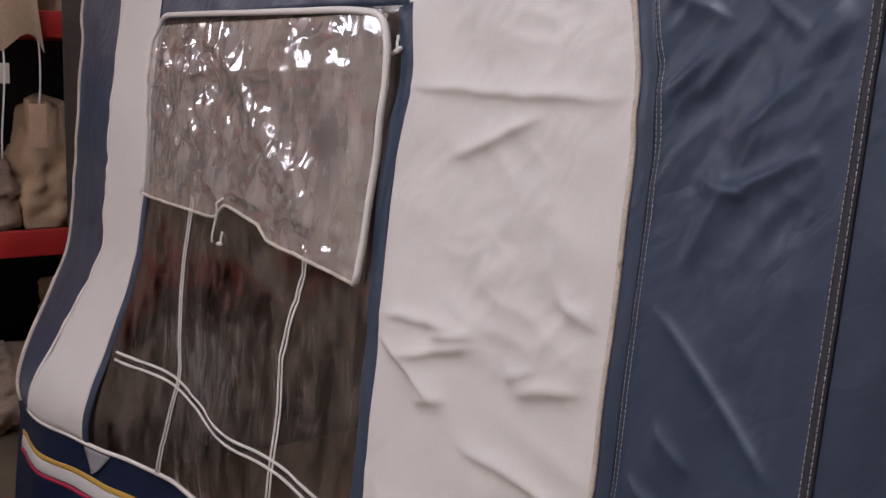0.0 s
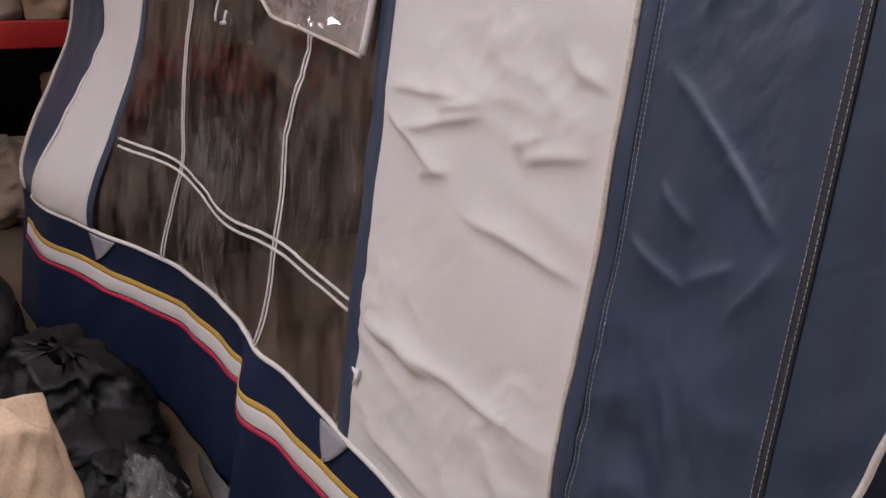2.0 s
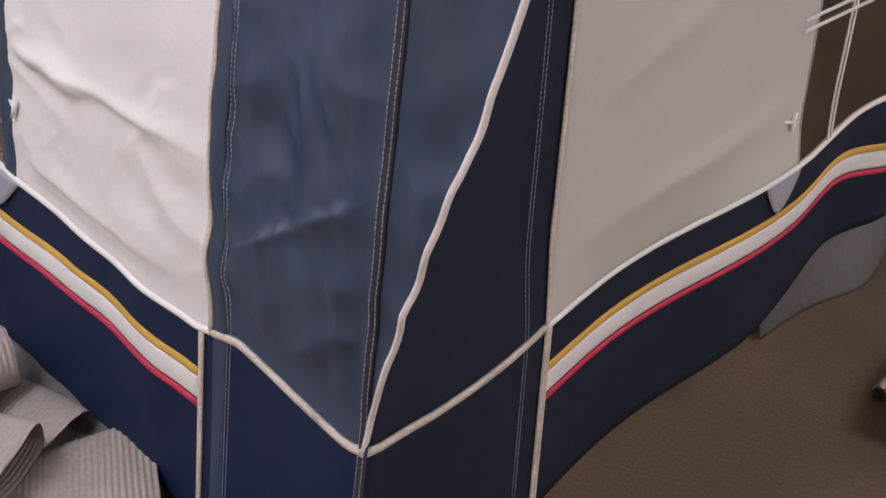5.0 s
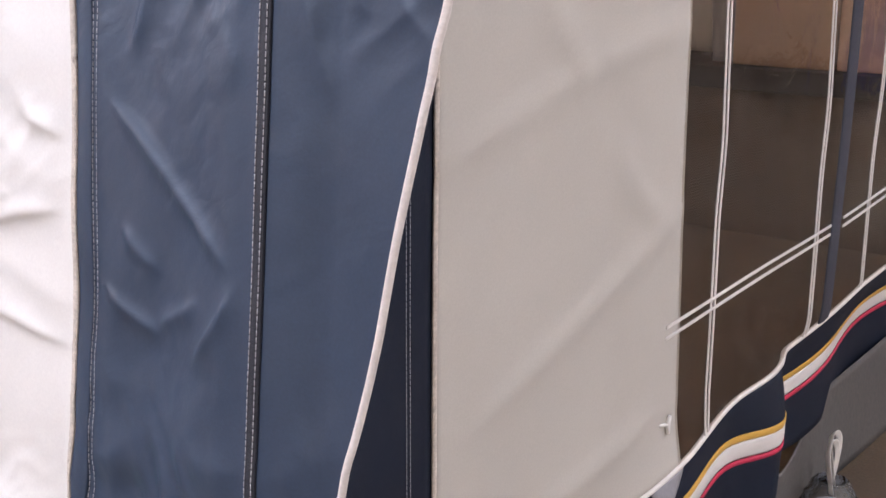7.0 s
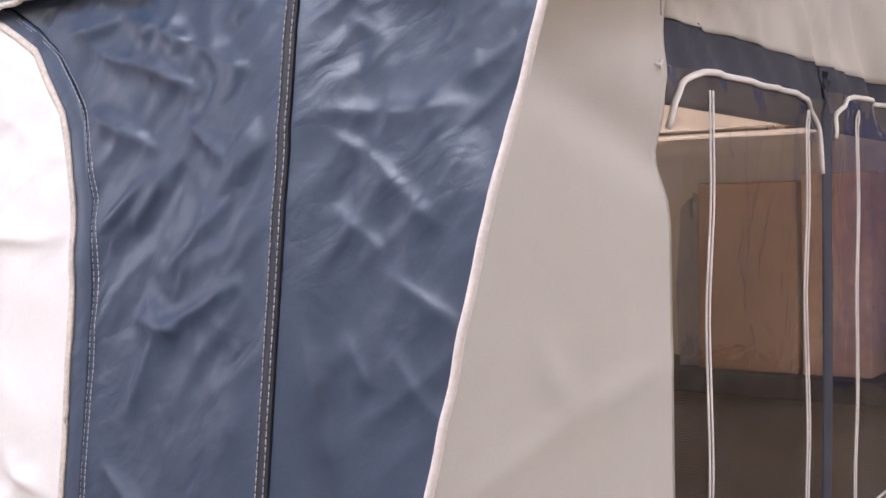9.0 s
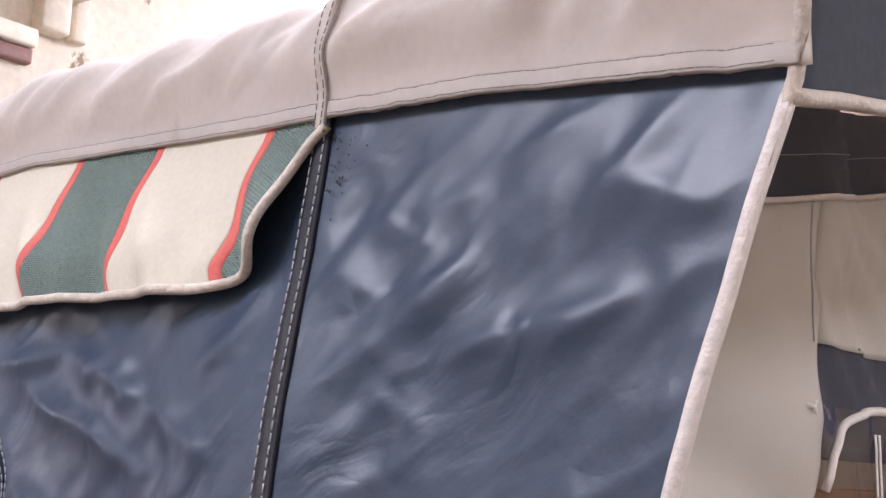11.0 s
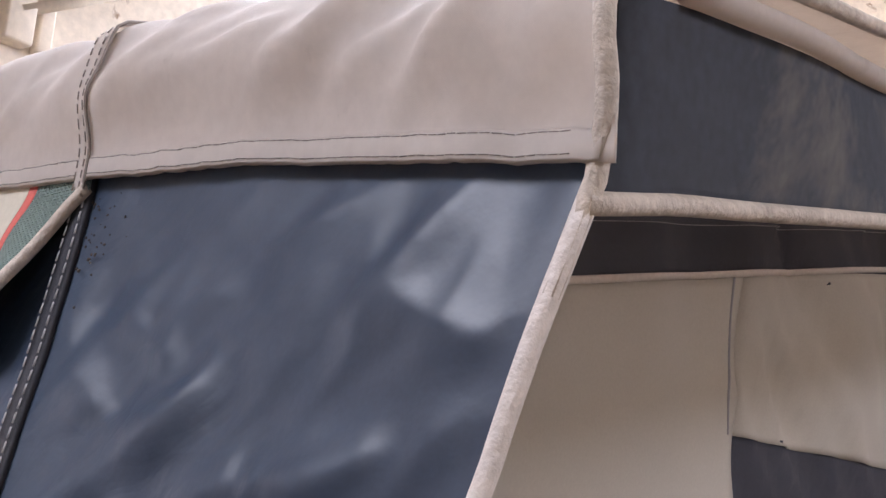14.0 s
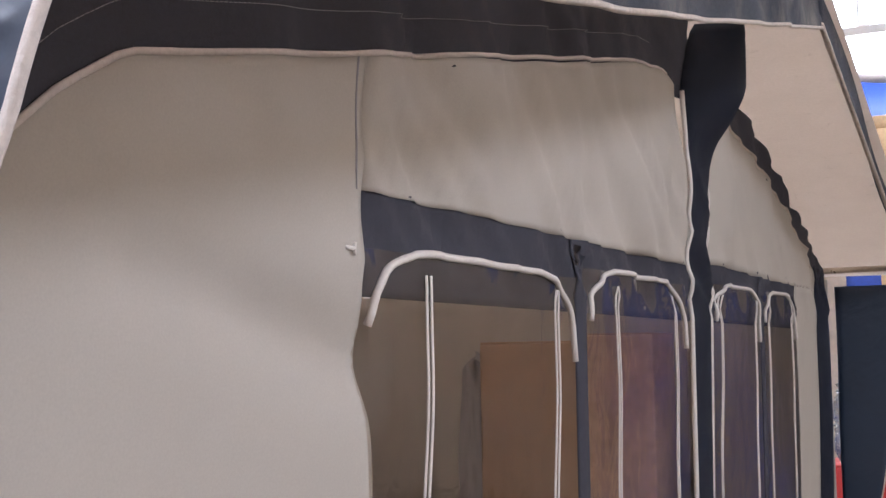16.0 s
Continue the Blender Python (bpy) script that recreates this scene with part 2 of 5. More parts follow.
BLACK_BAG = material("black_plastic", (0.005, 0.0045, 0.0045), 0.5, spec=0.25, vary=0.2, grain=40, bump=0.8, bump_scale=24)
GREEN = material("green_nylon", (0.01, 0.16, 0.065), 0.5, vary=0.12, grain=100, bump=0.4, bump_scale=30)
WHITE_SHEET = material("off_white_polythene", (0.74, 0.71, 0.67), 0.45, vary=0.06, grain=50, stain=6, bump=0.08, bump_scale=16)
TAN = material("tan_canvas", (0.5, 0.36, 0.24), 0.8, vary=0.12, grain=120, bump=0.3, bump_scale=30)
CLOTH = material("soiled_beige_cloth", (0.33, 0.25, 0.19), 0.9, vary=0.2, grain=90, bump=0.4, bump_scale=25)
RIB = material("grey_ribbed_matting", (0.3, 0.255, 0.225), 0.9, vary=0.12, grain=120, bump=0.3)
ALU = material("aluminium_tube", (0.62, 0.55, 0.46), 0.3, metal=1.0, vary=0.08, grain=80)
PAPER = material("creased_paper", (0.62, 0.55, 0.48), 0.8, vary=0.08, grain=30)
WHITE_PLASTIC = material("white_plastic", (0.75, 0.73, 0.7), 0.4, vary=0.04)
BLUE_TENT = material("royal_blue_nylon", (0.02, 0.05, 0.26), 0.6, vary=0.12, grain=60, bump=0.3)
PINE = material("pale_pine", (0.5, 0.34, 0.18), 0.6, vary=0.12, grain=30)
WHITE_PAINT = material("white_paint", (0.82, 0.81, 0.8), 0.5, vary=0.04, grain=10)
TUBE_GLOW = glow("tube_glow", (1.0, 0.96, 0.9), 9.0)
SKY_GLOW = glow("window_glow", (0.95, 0.98, 1.0), 6.0)


# ---- building helpers ----
def part(name, bm, mat, parent=None, label="", smooth=True, thick=0.0, face=None):
    """Links a bmesh as one mesh object under a thing or a part."""
    me = bpy.data.meshes.new(name)
    bmesh.ops.recalc_face_normals(bm, faces=bm.faces)
    if face and sum(f.normal.dot(Vector(face)) for f in bm.faces) < 0:
        bmesh.ops.reverse_faces(bm, faces=bm.faces)
    bm.to_mesh(me)
    bm.free()
    me.materials.append(mat)
    if smooth:
        me.shade_smooth()
    ob = new(name, me)
    ob.parent = parent
    if label:
        ob["label"] = label
    if thick:
        mod = ob.modifiers.new("thickness", "SOLIDIFY")
        mod.thickness, mod.offset = thick, 0
    return ob


def thing(name, label, category, at=(0, 0, 0), group="", kind=""):
    ob = new(name)
    ob.location = at
    return tagged(ob, label, category, group, kind)


def box_bm(x0, x1, y0, y1, z0, z1, bevel=0.0, bm=None):
    bm = bm or bmesh.new()
    v = bmesh.ops.create_cube(bm, size=1.0)["verts"]
    bmesh.ops.transform(bm, matrix=Matrix.Translation(((x0 + x1) / 2, (y0 + y1) / 2, (z0 + z1) / 2)) @ Matrix.Diagonal((x1 - x0, y1 - y0, z1 - z0, 1)), verts=v)
    if bevel:
        edges = list({e for q in v for e in q.link_edges})
        bmesh.ops.bevel(bm, geom=edges, offset=bevel, segments=2, affect="EDGES", profile=0.6)
    return bm


def tube_bm(points, r, sides=8, bm=None):
    """A round tube along points; r is a number or one radius a point."""
    bm = bm or bmesh.new()
    pts = [Vector(p) for p in points]
    rings, a = [], None
    for i, p in enumerate(pts):
        d = (pts[min(i + 1, len(pts) - 1)] - pts[max(i - 1, 0)]).normalized()
        a = (a - d * a.dot(d)).normalized() if a else d.cross(Vector((0.31, 0.21, 0.93)) if abs(d.z) < 0.9 else Vector((1, 0, 0))).normalized()
        c = d.cross(a)
        rr = r[i] if isinstance(r, (list, tuple)) else r
        rings.append([bm.verts.new(p + rr * (math.cos(k * 2 * math.pi / sides) * a + math.sin(k * 2 * math.pi / sides) * c)) for k in range(sides)])
    for q, w in zip(rings, rings[1:]):
        for k in range(sides):
            bm.faces.new((q[k], q[(k + 1) % sides], w[(k + 1) % sides], w[k]))
    bm.faces.new(rings[0][::-1]), bm.faces.new(rings[-1])
    return bm


def grid_bm(fn, nu, nv, bm=None):
    """A sheet fn(s, t) for s, t from 0 to 1."""
    bm = bm or bmesh.new()
    vs = [[bm.verts.new(fn(i / nu, j / nv)) for i in range(nu + 1)] for j in range(nv + 1)]
    for j in range(nv):
        for i in range(nu):
            bm.faces.new((vs[j][i], vs[j][i + 1], vs[j + 1][i + 1], vs[j + 1][i]))
    return bm


def interp(x, xs, ys):
    return float(np.interp(x, xs, ys))


def smooth(x):
    x = min(1.0, max(0.0, x))
    return x * x * (3 - 2 * x)


def ridged(x, y, s, seed):
    return 1 - abs(noise.noise(Vector((x * s, y * s, seed)))) * 2


# ---- the awning's two walls, as curved sheets ----
LEAN_L, SKEW_L, LEAN_G, SKEW_G = 0.0955, -0.0504, 0.0197, -0.0058
CREASES_CORNER = [  # folds in the navy corner panel: from, to (along, height)
    (-0.42, 1.83, -0.26, 1.84), (-0.26, 1.84, -0.11, 1.79), (-0.33, 1.81, -0.11, 1.74), (-0.33, 1.73, -0.19, 1.67), (-0.13, 1.71, -0.04, 1.65),
    (-0.04, 1.65, 0.01, 1.69), (-0.29, 1.58, -0.20, 1.64), (-0.23, 1.58, -0.17, 1.64), (-0.16, 1.53, -0.03, 1.61), (-0.22, 1.47, -0.12, 1.46),
    (-0.11, 1.79, -0.01, 1.75), (-0.26, 1.29, -0.13, 1.22), (-0.15, 1.23, -0.02, 1.14), (-0.23, 1.36, -0.16, 1.46), (-0.16, 1.46, -0.01, 1.52),
    (-0.20, 1.49, -0.13, 1.46), (-0.24, 1.14, -0.17, 1.10), (-0.28, 1.06, -0.17, 1.02), (-0.08, 1.01, 0.0, 1.12), (-0.28, 0.59, -0.01, 0.76), (-0.17, 1.03, -0.09, 1.08),
]
CREASES_GUSSET = [  # folds in the storm gusset
    (0.09, 1.81, 0.19, 1.87), (0.16, 1.81, 0.30, 1.84), (0.09, 1.72, 0.17, 1.76), (0.11, 1.80, 0.17, 1.77), (0.27, 1.72, 0.34, 1.76),
    (0.10, 1.68, 0.25, 1.58), (0.11, 1.60, 0.18, 1.55), (0.17, 1.54, 0.28, 1.48), (0.09, 1.70, 0.28, 1.69), (0.21, 1.58, 0.28, 1.66),
    (0.13, 1.47, 0.17, 1.42), (0.19, 1.46, 0.26, 1.39), (0.08, 1.48, 0.12, 1.33), (0.20, 1.93, 0.29, 1.96), (0.27, 1.89, 0.35, 1.96),
    (0.30, 1.91, 0.37, 1.88), (0.05, 1.88, 0.13, 1.85), (0.10, 1.84, 0.19, 1.87), (0.26, 1.82, 0.32, 1.84), (0.11, 1.91, 0.17, 1.88), (0.14, 1.91, 0.20, 1.92),
]
CREASES_PALE = [  # folds in the pale panel
    (-0.97, 1.57, -0.37, 1.57), (-0.83, 1.45, -0.56, 1.535), (-0.70, 0.98, -0.39, 0.96), (-0.99, 0.69, -0.72, 0.68), (-0.99, 1.15, -0.76, 1.17),
    (-0.93, 1.08, -0.68, 1.15), (-0.57, 1.10, -0.40, 1.14), (-0.60, 1.12, -0.51, 1.15), (-0.87, 1.01, -0.76, 1.04), (-0.97, 0.49, -0.47, 0.46),
    (-0.94, 0.70, -0.41, 0.69), (-0.48, 1.26, -0.38, 1.24), (-1.00, 1.10, -0.79, 1.03), (-0.82, 1.14, -0.68, 1.17), (-0.92, 0.46, -0.5, 0.435),
]


def fold(x, y, creases, width=0.010, deep=1.0, up=1):
    """Height of sharp folds at a place: one steep flank and one gentle flank each; up=-1 turns the steep one upwards."""
    x += 0.007 * noise.noise(Vector((x * 11, y * 11, 1.3)))
    y += 0.007 * noise.noise(Vector((x * 11, y * 11, 8.3)))
    h = 0.0
    reach = 8 * width
    for x0, y0, x1, y1 in creases:
        if y < min(y0, y1) - reach or y > max(y0, y1) + reach or x < x0 - reach or x > x1 + reach:
            continue
        dx, dy = x1 - x0, y1 - y0
        n = math.hypot(dx, dy)
        f = ((x - x0) * dx + (y - y0) * dy) / (n * n)
        if f < -0.15 or f > 1.15:
            continue
        d = up * ((x - x0) * dy - (y - y0) * dx) / n
        q = d / width if d > 0 else -d / (2.1 * width)
        depth = deep * min(0.0085, 0.0035 + 0.022 * n)
        h += depth * math.exp(-1.15 * (math.sqrt(q * q + 0.09) - 0.3)) * smooth((f + 0.15) / 0.45) * smooth((1.15 - f) / 0.45)
    return h


def drape(x, y, angle, stretch, s, seed, crisp=0.03):
    """Long folds that run along one direction (radians), 0 in the flats and 1 on the crests."""
    c, n = math.cos(angle), math.sin(angle)
    a, b = x * c + y * n, y * c - x * n
    b += 0.25 / s * noise.noise(Vector((a * s * 0.5, b * s * 0.5, seed + 9)))
    q = noise.noise(Vector((a * s / stretch, b * s, seed)))
    return 1 - 2 * math.sqrt(q * q + crisp * crisp)


SEAM = lambda z: 0.0197 * (z - 0.4) + 0.022 * smooth((z - 0.42) / 0.35) * smooth((1.98 - z) / 0.25)  # noqa: E731


def wrinkle_left(u, z):
    navy = smooth((u + 0.40) / 0.06)
    body = smooth((z - 0.42) / 0.1)
    h = noise.noise(Vector((u * 2.3, z * 1.7, 3.1))) * 0.010
    if navy > 0:
        upper = smooth((z - 1.2) / 0.4)
        lean = 0.55
        some = 0.25 + 0.75 * smooth((noise.noise(Vector((u * 4.5, z * 4.5, 8.0))) + 0.3) / 0.5)
        crush = 0.0036 * drape(u, z, lean, 3.5, 12.0, 5.0, 0.06) + 0.0034 * drape(u, z, lean + 0.2, 3.5, 19.0, 19.0, 0.05) + 0.0028 * some * drape(u, z, lean - 1.4, 2.4, 17.0, 9.0, 0.04) + 0.0016 * some * drape(u, z, lean + 0.4, 2.4, 30.0, 4.0, 0.05)
        soft = 0.008 * drape(u, z, 1.2, 2.0, 5.0, 15.0, 0.2) + (0.012 * drape(u, z, 0.3, 1.6, 8.0, 25.0, 0.08) + 0.007 * drape(u, z, 1.9, 1.8, 15.0, 35.0, 0.08)) * smooth((1.05 - z) / 0.25)
        crush = (crush * (0.12 + 0.88 * upper) + soft * (1 - 0.6 * upper)) * (0.3 + 0.7 * smooth((1.99 - z) / 0.1))
        sharp = fold(u, z, CREASES_CORNER, 0.0085, 1.35, -1) if u < SEAM(z) else fold(u, z, CREASES_GUSSET, 0.0095, 0.8, -1)
        h += body * navy * ((1.1 if u < SEAM(z) else 0.95) * crush + sharp)
    if navy < 1:
        some = smooth((noise.noise(Vector((u * 2.5, z * 2.5, 8.0))) + 0.15) / 0.4)
        pale_ = 0.006 * drape(u, z, -0.15, 2.5, 6.0, 2.0, 0.12) + some * (0.006 * drape(u, z, -0.3, 2.0, 12.0, 12.0, 0.05) + 0.002 * drape(u, z, 0.6, 2.0, 22.0, 3.0, 0.05))
        h += body * (1 - navy) * (pale_ + 1.45 * fold(u, z, CREASES_PALE, 0.011))
    # the stiff seam tape at the corner pulls the cloth flat and stands forward as a ridge
    h *= 0.25 + 0.75 * smooth((abs(u - SEAM(z)) - 0.015) / 0.05)
    ridge = smooth((z - 0.42) / 0.35) * smooth((1.98 - z) / 0.25)
    h += 0.028 * ridge * (1 - smooth((u - SEAM(z)) / 0.095) if u > SEAM(z) else 1 - smooth((SEAM(z) - u) / 0.28))
    # swag at the wall's far bottom and skirt fold below the window
    h += 0.20 * smooth((-u - 2.1) / 0.9) * smooth((1.05 - z) / 0.6)
    if z < 0.55:
        k = smooth((0.55 - z) / 0.2)
        h += k * (0.05 * math.exp(-((u + 1.46) / 0.09) ** 2) - 0.03 * smooth((-u - 1.55) / 0.1))
        h += k * smooth((-0.42 - u) / 0.2) * (0.016 * noise.noise(Vector((u * 5, z * 2, 6.0))) + 0.010 * drape(u, z, 0.9, 2.5, 5.0, 40.0, 0.1))
    return h


def wrinkle_gable(v, z):
    h = noise.noise(Vector((v * 1.3, z * 1.1, 7.7))) * 0.014
    h -= 0.028 * math.exp(-((z - 1.69 + 0.25 * (v - 1.05)) / 0.06) ** 2) * smooth((v - 0.38) / 0.5) * smooth((1.12 - v) / 0.06)
    h += fold(v, z, [(0.4, 1.2, 0.74, 1.29), (0.74, 1.29, 1.08, 1.34), (0.62, 1.42, 0.76, 1.28), (0.85, 1.15, 1.0, 1.0), (0.98, 1.04, 1.08, 0.96), (0.45, 0.78, 1.1, 1.0), (0.45, 0.55, 1.1, 0.62)], 0.014, 1.2, -1)
    h += 0.028 * noise.noise(Vector((v * 6, z * 2.2, 4.0))) * smooth((z - 1.9) / 0.1) * smooth((v - 0.5) / 0.5)
    h += 0.016 * (ridged(v + z * 0.9, z * 0.4, 7.0, 3.0) - 0.5) * smooth((z - 1.78) / 0.06) * smooth((v - 1.03) / 0.05)
    if z < 0.6:
        k = smooth((0.6 - z) / 0.2)
        h += k * (0.07 * math.exp(-((v - 1.6) / 0.1) ** 2) - 0.05 * smooth((v - 1.66) / 0.08) + 0.02 * math.sin(v * 7))
    h *= smooth(v / 0.12)
    return h


def left(u, z, d=0.0):
    """A place on the long wall: along, height, and how far in front of the cloth."""
    return Vector((u, LEAN_L * (z - 0.4) + SKEW_L * u - wrinkle_left(u, z) - d, z))


def gable(v, z, d=0.0):
    """A place on the gable wall."""
    return Vector((LEAN_G * (z - 0.4) + SKEW_G * v + wrinkle_gable(v, z) + d + 0.002, v + LEAN_L * (z - 0.4) * smooth((0.3 - v) / 0.3), z))


def panel(name, wall, lo, hi, z0, z1, mat, parent, nu, nz, d=0.0, label="", thick=0.0015):
    """A cloth panel between two side edges (functions of height) and two end heights (functions of the fraction across)."""
    num = lambda q, x: q(x) if callable(q) else q  # noqa: E731

    def fn(s, t):
        za, zb = num(z0, s), num(z1, s)
        z = za + (zb - za) * t
        a, c = num(lo, z), num(hi, z)
        return wall(a + (c - a) * s, z, d)
    return part(name, grid_bm(fn, nu, nz), mat, parent, label, thick=thick, face=(1, 0, 0) if wall is gable else (0, -1, 0))


def dense(pts, step=0.02):
    out = [pts[0]]
    for a, c in zip(pts, pts[1:]):
        k = max(1, int(math.hypot(c[0] - a[0], c[1] - a[1]) / step))
        out += [(a[0] + (c[0] - a[0]) * i / k, a[1] + (c[1] - a[1]) * i / k) for i in range(1, k + 1)]
    return out


def rounded(pts, r, n=6):
    """Rounds the corners of a polyline."""
    out = [pts[0]]
    for a, q, c in zip(pts, pts[1:], pts[2:]):
        q = Vector(q)
        va, vc = Vector(a) - q, Vector(c) - q
        ra, rc = min(r, va.length * 0.45), min(r, vc.length * 0.45)
        p0, p2 = q + va.normalized() * ra, q + vc.normalized() * rc
        for i in range(n + 1):
            f = i / n
            out.append(tuple((1 - f) ** 2 * p0 + 2 * f * (1 - f) * q + f * f * p2))
    return out + [pts[-1]]


def band_bm(wall, pts, width, height=0.003, d=0.001, bm=None, step=0.02):
    """A flat strip sewn on a wall along a line."""
    bm = bm or bmesh.new()
    pts = dense(pts, step)
    rows = []
    for i, p in enumerate(pts):
        a, c = pts[max(i - 1, 0)], pts[min(i + 1, len(pts) - 1)]
        dx, dy = c[0] - a[0], c[1] - a[1]
        n = math.hypot(dx, dy) or 1
        ox, oy = -dy / n * width / 2, dx / n * width / 2
        rows.append([bm.verts.new(wall(p[0] + f * ox, p[1] + f * oy, d + e)) for f, e in ((-1, 0), (-0.75, height), (0, height * 1.15), (0.75, height), (1, 0))])
    for q, w in zip(rows, rows[1:]):
        for k in range(4):
            bm.faces.new((q[k], q[k + 1], w[k + 1], w[k]))
        bm.faces.new((q[4], q[0], w[0], w[4]))
    bm.faces.new(rows[0]), bm.faces.new(rows[-1][::-1])
    return bm


def stitch_bm(wall, pts, length=0.0055, gap=0.0025, width=0.0009, d=0.003, bm=None):
    """Single stitches along a line."""
    bm = bm or bmesh.new()
    pts = dense(pts, 0.001)
    n = max(1, int(round((length + gap) / 0.001)))
    for i in range(0, len(pts) - n, n):
        a, c = pts[i], pts[i + max(2, int(round(length / 0.001)))]
        dx, dy = c[0] - a[0], c[1] - a[1]
        m = math.hypot(dx, dy) or 1
        ox, oy = -dy / m * width / 2, dx / m * width / 2
        lo = [bm.verts.new(wall(q[0] + f * ox, q[1] + f * oy, d)) for q, f in ((a, -1), (a, 1), (c, 1), (c, -1))]
        hi = [bm.verts.new(wall(q[0] + f * ox, q[1] + f * oy, d + 0.0007)) for q, f in ((a, -1), (a, 1), (c, 1), (c, -1))]
        bm.faces.new(hi)
        for k in range(4):
            bm.faces.new((lo[k], lo[(k + 1) % 4], hi[(k + 1) % 4], hi[k]))
    return bm


def cord(wall, pts, r, d=0.002, step=0.015):
    return tube_bm([wall(u, z, d) for u, z in dense(pts, step)], r, 8)


def toggle(name, wall, u, z, turn, parent, size=1.0):
    """A small moulded T-shaped toggle on a cord."""
    o = wall(u, z, 0.008)
    bm = bmesh.new()
    c, s = size * math.cos(turn), size * math.sin(turn)
    tube_bm([wall(u - 0.018 * c, z - 0.018 * s, 0.01), o, wall(u + 0.018 * c, z + 0.018 * s, 0.01)], [0.004 * size, 0.0055 * size, 0.004 * size], 8, bm)
    tube_bm([o, wall(u - 0.014 * s, z + 0.014 * c, 0.006), wall(u - 0.03 * s, z + 0.03 * c, 0.002)], 0.0032, 8, bm)
    return part(name, bm, WHITE_PLASTIC, parent, "small white moulded toggle")


# ---- hall: floor, walls, ceiling ----
H = 7.8
X0, X1, Y0, Y1 = -6.5, 6.5, -6.0, 11.5
tagged(part("floor", grid_bm(lambda s, t: (X0 + (X1 - X0) * s, Y0 + (Y1 - Y0) * t, 0.0), 4, 4), CARPET), "worn brown ribbed carpet over the hall floor", "floor", kind="structure")


def wall_box(name, x0, x1, y0, y1, label):
    tagged(part(name, box_bm(x0, x1, y0, y1, 0, H), HALL_WALL, smooth=False), label, "wall", kind="structure")


WALL_LABEL = "cream painted hall wall with flaking plaster"
west = box_bm(X0 - 0.3, X0, Y0, 5.7, 0, H)
box_bm(X0 - 0.3, X0, 5.7, 9.5, 0, 5.4, bm=west)
box_bm(X0 - 0.3, X0, 5.7, 9.5, 7.4, H, bm=west)
box_bm(X0 - 0.3, X0, 9.5, Y1, 0, H, bm=west)
tagged(part("wall_west", west, HALL_WALL, smooth=False), WALL_LABEL, "wall", kind="structure")
wall_box("wall_east", X1, X1 + 0.3, Y0, Y1, WALL_LABEL)
wall_box("wall_south", X0 - 0.3, X1 + 0.3, Y0 - 0.3, Y0, WALL_LABEL)
north = box_bm(X0 - 0.3, X1 + 0.3, Y1, Y1 + 0.3, 0, 3.6)
box_bm(X0 - 0.3, -5.2, Y1, Y1 + 0.3, 3.6, H, bm=north)
box_bm(2.6, X1 + 0.3, Y1, Y1 + 0.3, 3.6, H, bm=north)
box_bm(-5.2, 2.6, Y1, Y1 + 0.3, 6.3, H, bm=north)
tagged(part("wall_north", north, HALL_WALL, smooth=False), WALL_LABEL, "wall", kind="structure")
tagged(part("ceiling", box_bm(X0, X1, Y0, Y1, H, H + 0.2), CEILING, smooth=False), "whitewashed hall ceiling", "ceiling", kind="structure")
high_window = thing("window_1", "high frosted hall window, glaring with daylight", "window", (0, 0, 0), kind="structure")
part("pane", box_bm(-5.2, 2.6, Y1 + 0.12, Y1 + 0.14, 3.6, 6.3), SKY_GLOW, high_window, "bright frosted pane", smooth=False)
for gx in (-5.15, -3.6, -2.05, -0.5, 1.05, 2.55):
    part("mullion", box_bm(gx - 0.05, gx + 0.05, Y1 + 0.02, Y1 + 0.12, 3.6, 6.3), WHITE_PAINT, high_window, smooth=False)

# one fitting for every lamp, the added fill lamps too
for at, turn, power, wide in LAMPS:
    batten = thing("hall_or_fill_batten", "ceiling-hung white fluorescent batten, switched on, most of the set added as fill light", "lamp", group="hall battens")
    part("housing", box_bm(-0.8, 0.8, -0.05, 0.05, 0.0, 0.07, 0.01), WHITE_PAINT, batten)
    part("tube", tube_bm([(-0.76, 0, -0.035), (0.76, 0, -0.035)], 0.02, 10), TUBE_GLOW, batten, "glowing tube")
    for hx in (-0.6, 0.6):
        part("hanger", tube_bm([(hx, 0, 0.07), (hx, 0, H - at[2])], 0.006, 6), WHITE_PAINT, batten)
    batten.matrix_world = pose(*at, 0, 0, turn)

# ---- the awning ----
awning = thing("caravan_awning", "navy and pale grey caravan awning, pitched on its frame indoors", "awning")

ZP_L = lambda u: interp(u, [-3.4, -2.5, -1.54, -1.07, -0.41, -0.3, -0.15, -0.03, 0], [0.45, 0.44, 0.47, 0.43, 0.395, 0.415, 0.395, 0.385, 0.39])  # noqa: E731
ZP_G = lambda v: interp(v, [0, 0.03, 0.3, 0.38, 0.71, 1.21, 1.58, 2.22, 5.3], [0.39, 0.385, 0.415, 0.425, 0.44, 0.47, 0.52, 0.57, 0.58])  # noqa: E731
EDGE = lambda z: interp(z, [0.36, 0.45, 0.86, 1.1, 1.21, 1.49, 1.67, 1.78, 1.88, 1.95, 2.05], [-0.004, 0.012, 0.14, 0.2, 0.222, 0.282, 0.322, 0.352, 0.382, 0.405, 0.42])  # noqa: E731
PALE_R = lambda z: interp(z, [0.4, 1.0, 1.5, 1.62, 1.73, 1.82, 1.89, 1.93], [-0.37, -0.355, -0.342, -0.352, -0.385, -0.46, -0.6, -0.75])  # noqa: E731
EAVE = lambda u: interp(u, [-3.4, -0.4, 0.0, 0.18, 0.42], [2.05, 2.035, 2.002, 1.988, 1.951])  # noqa: E731

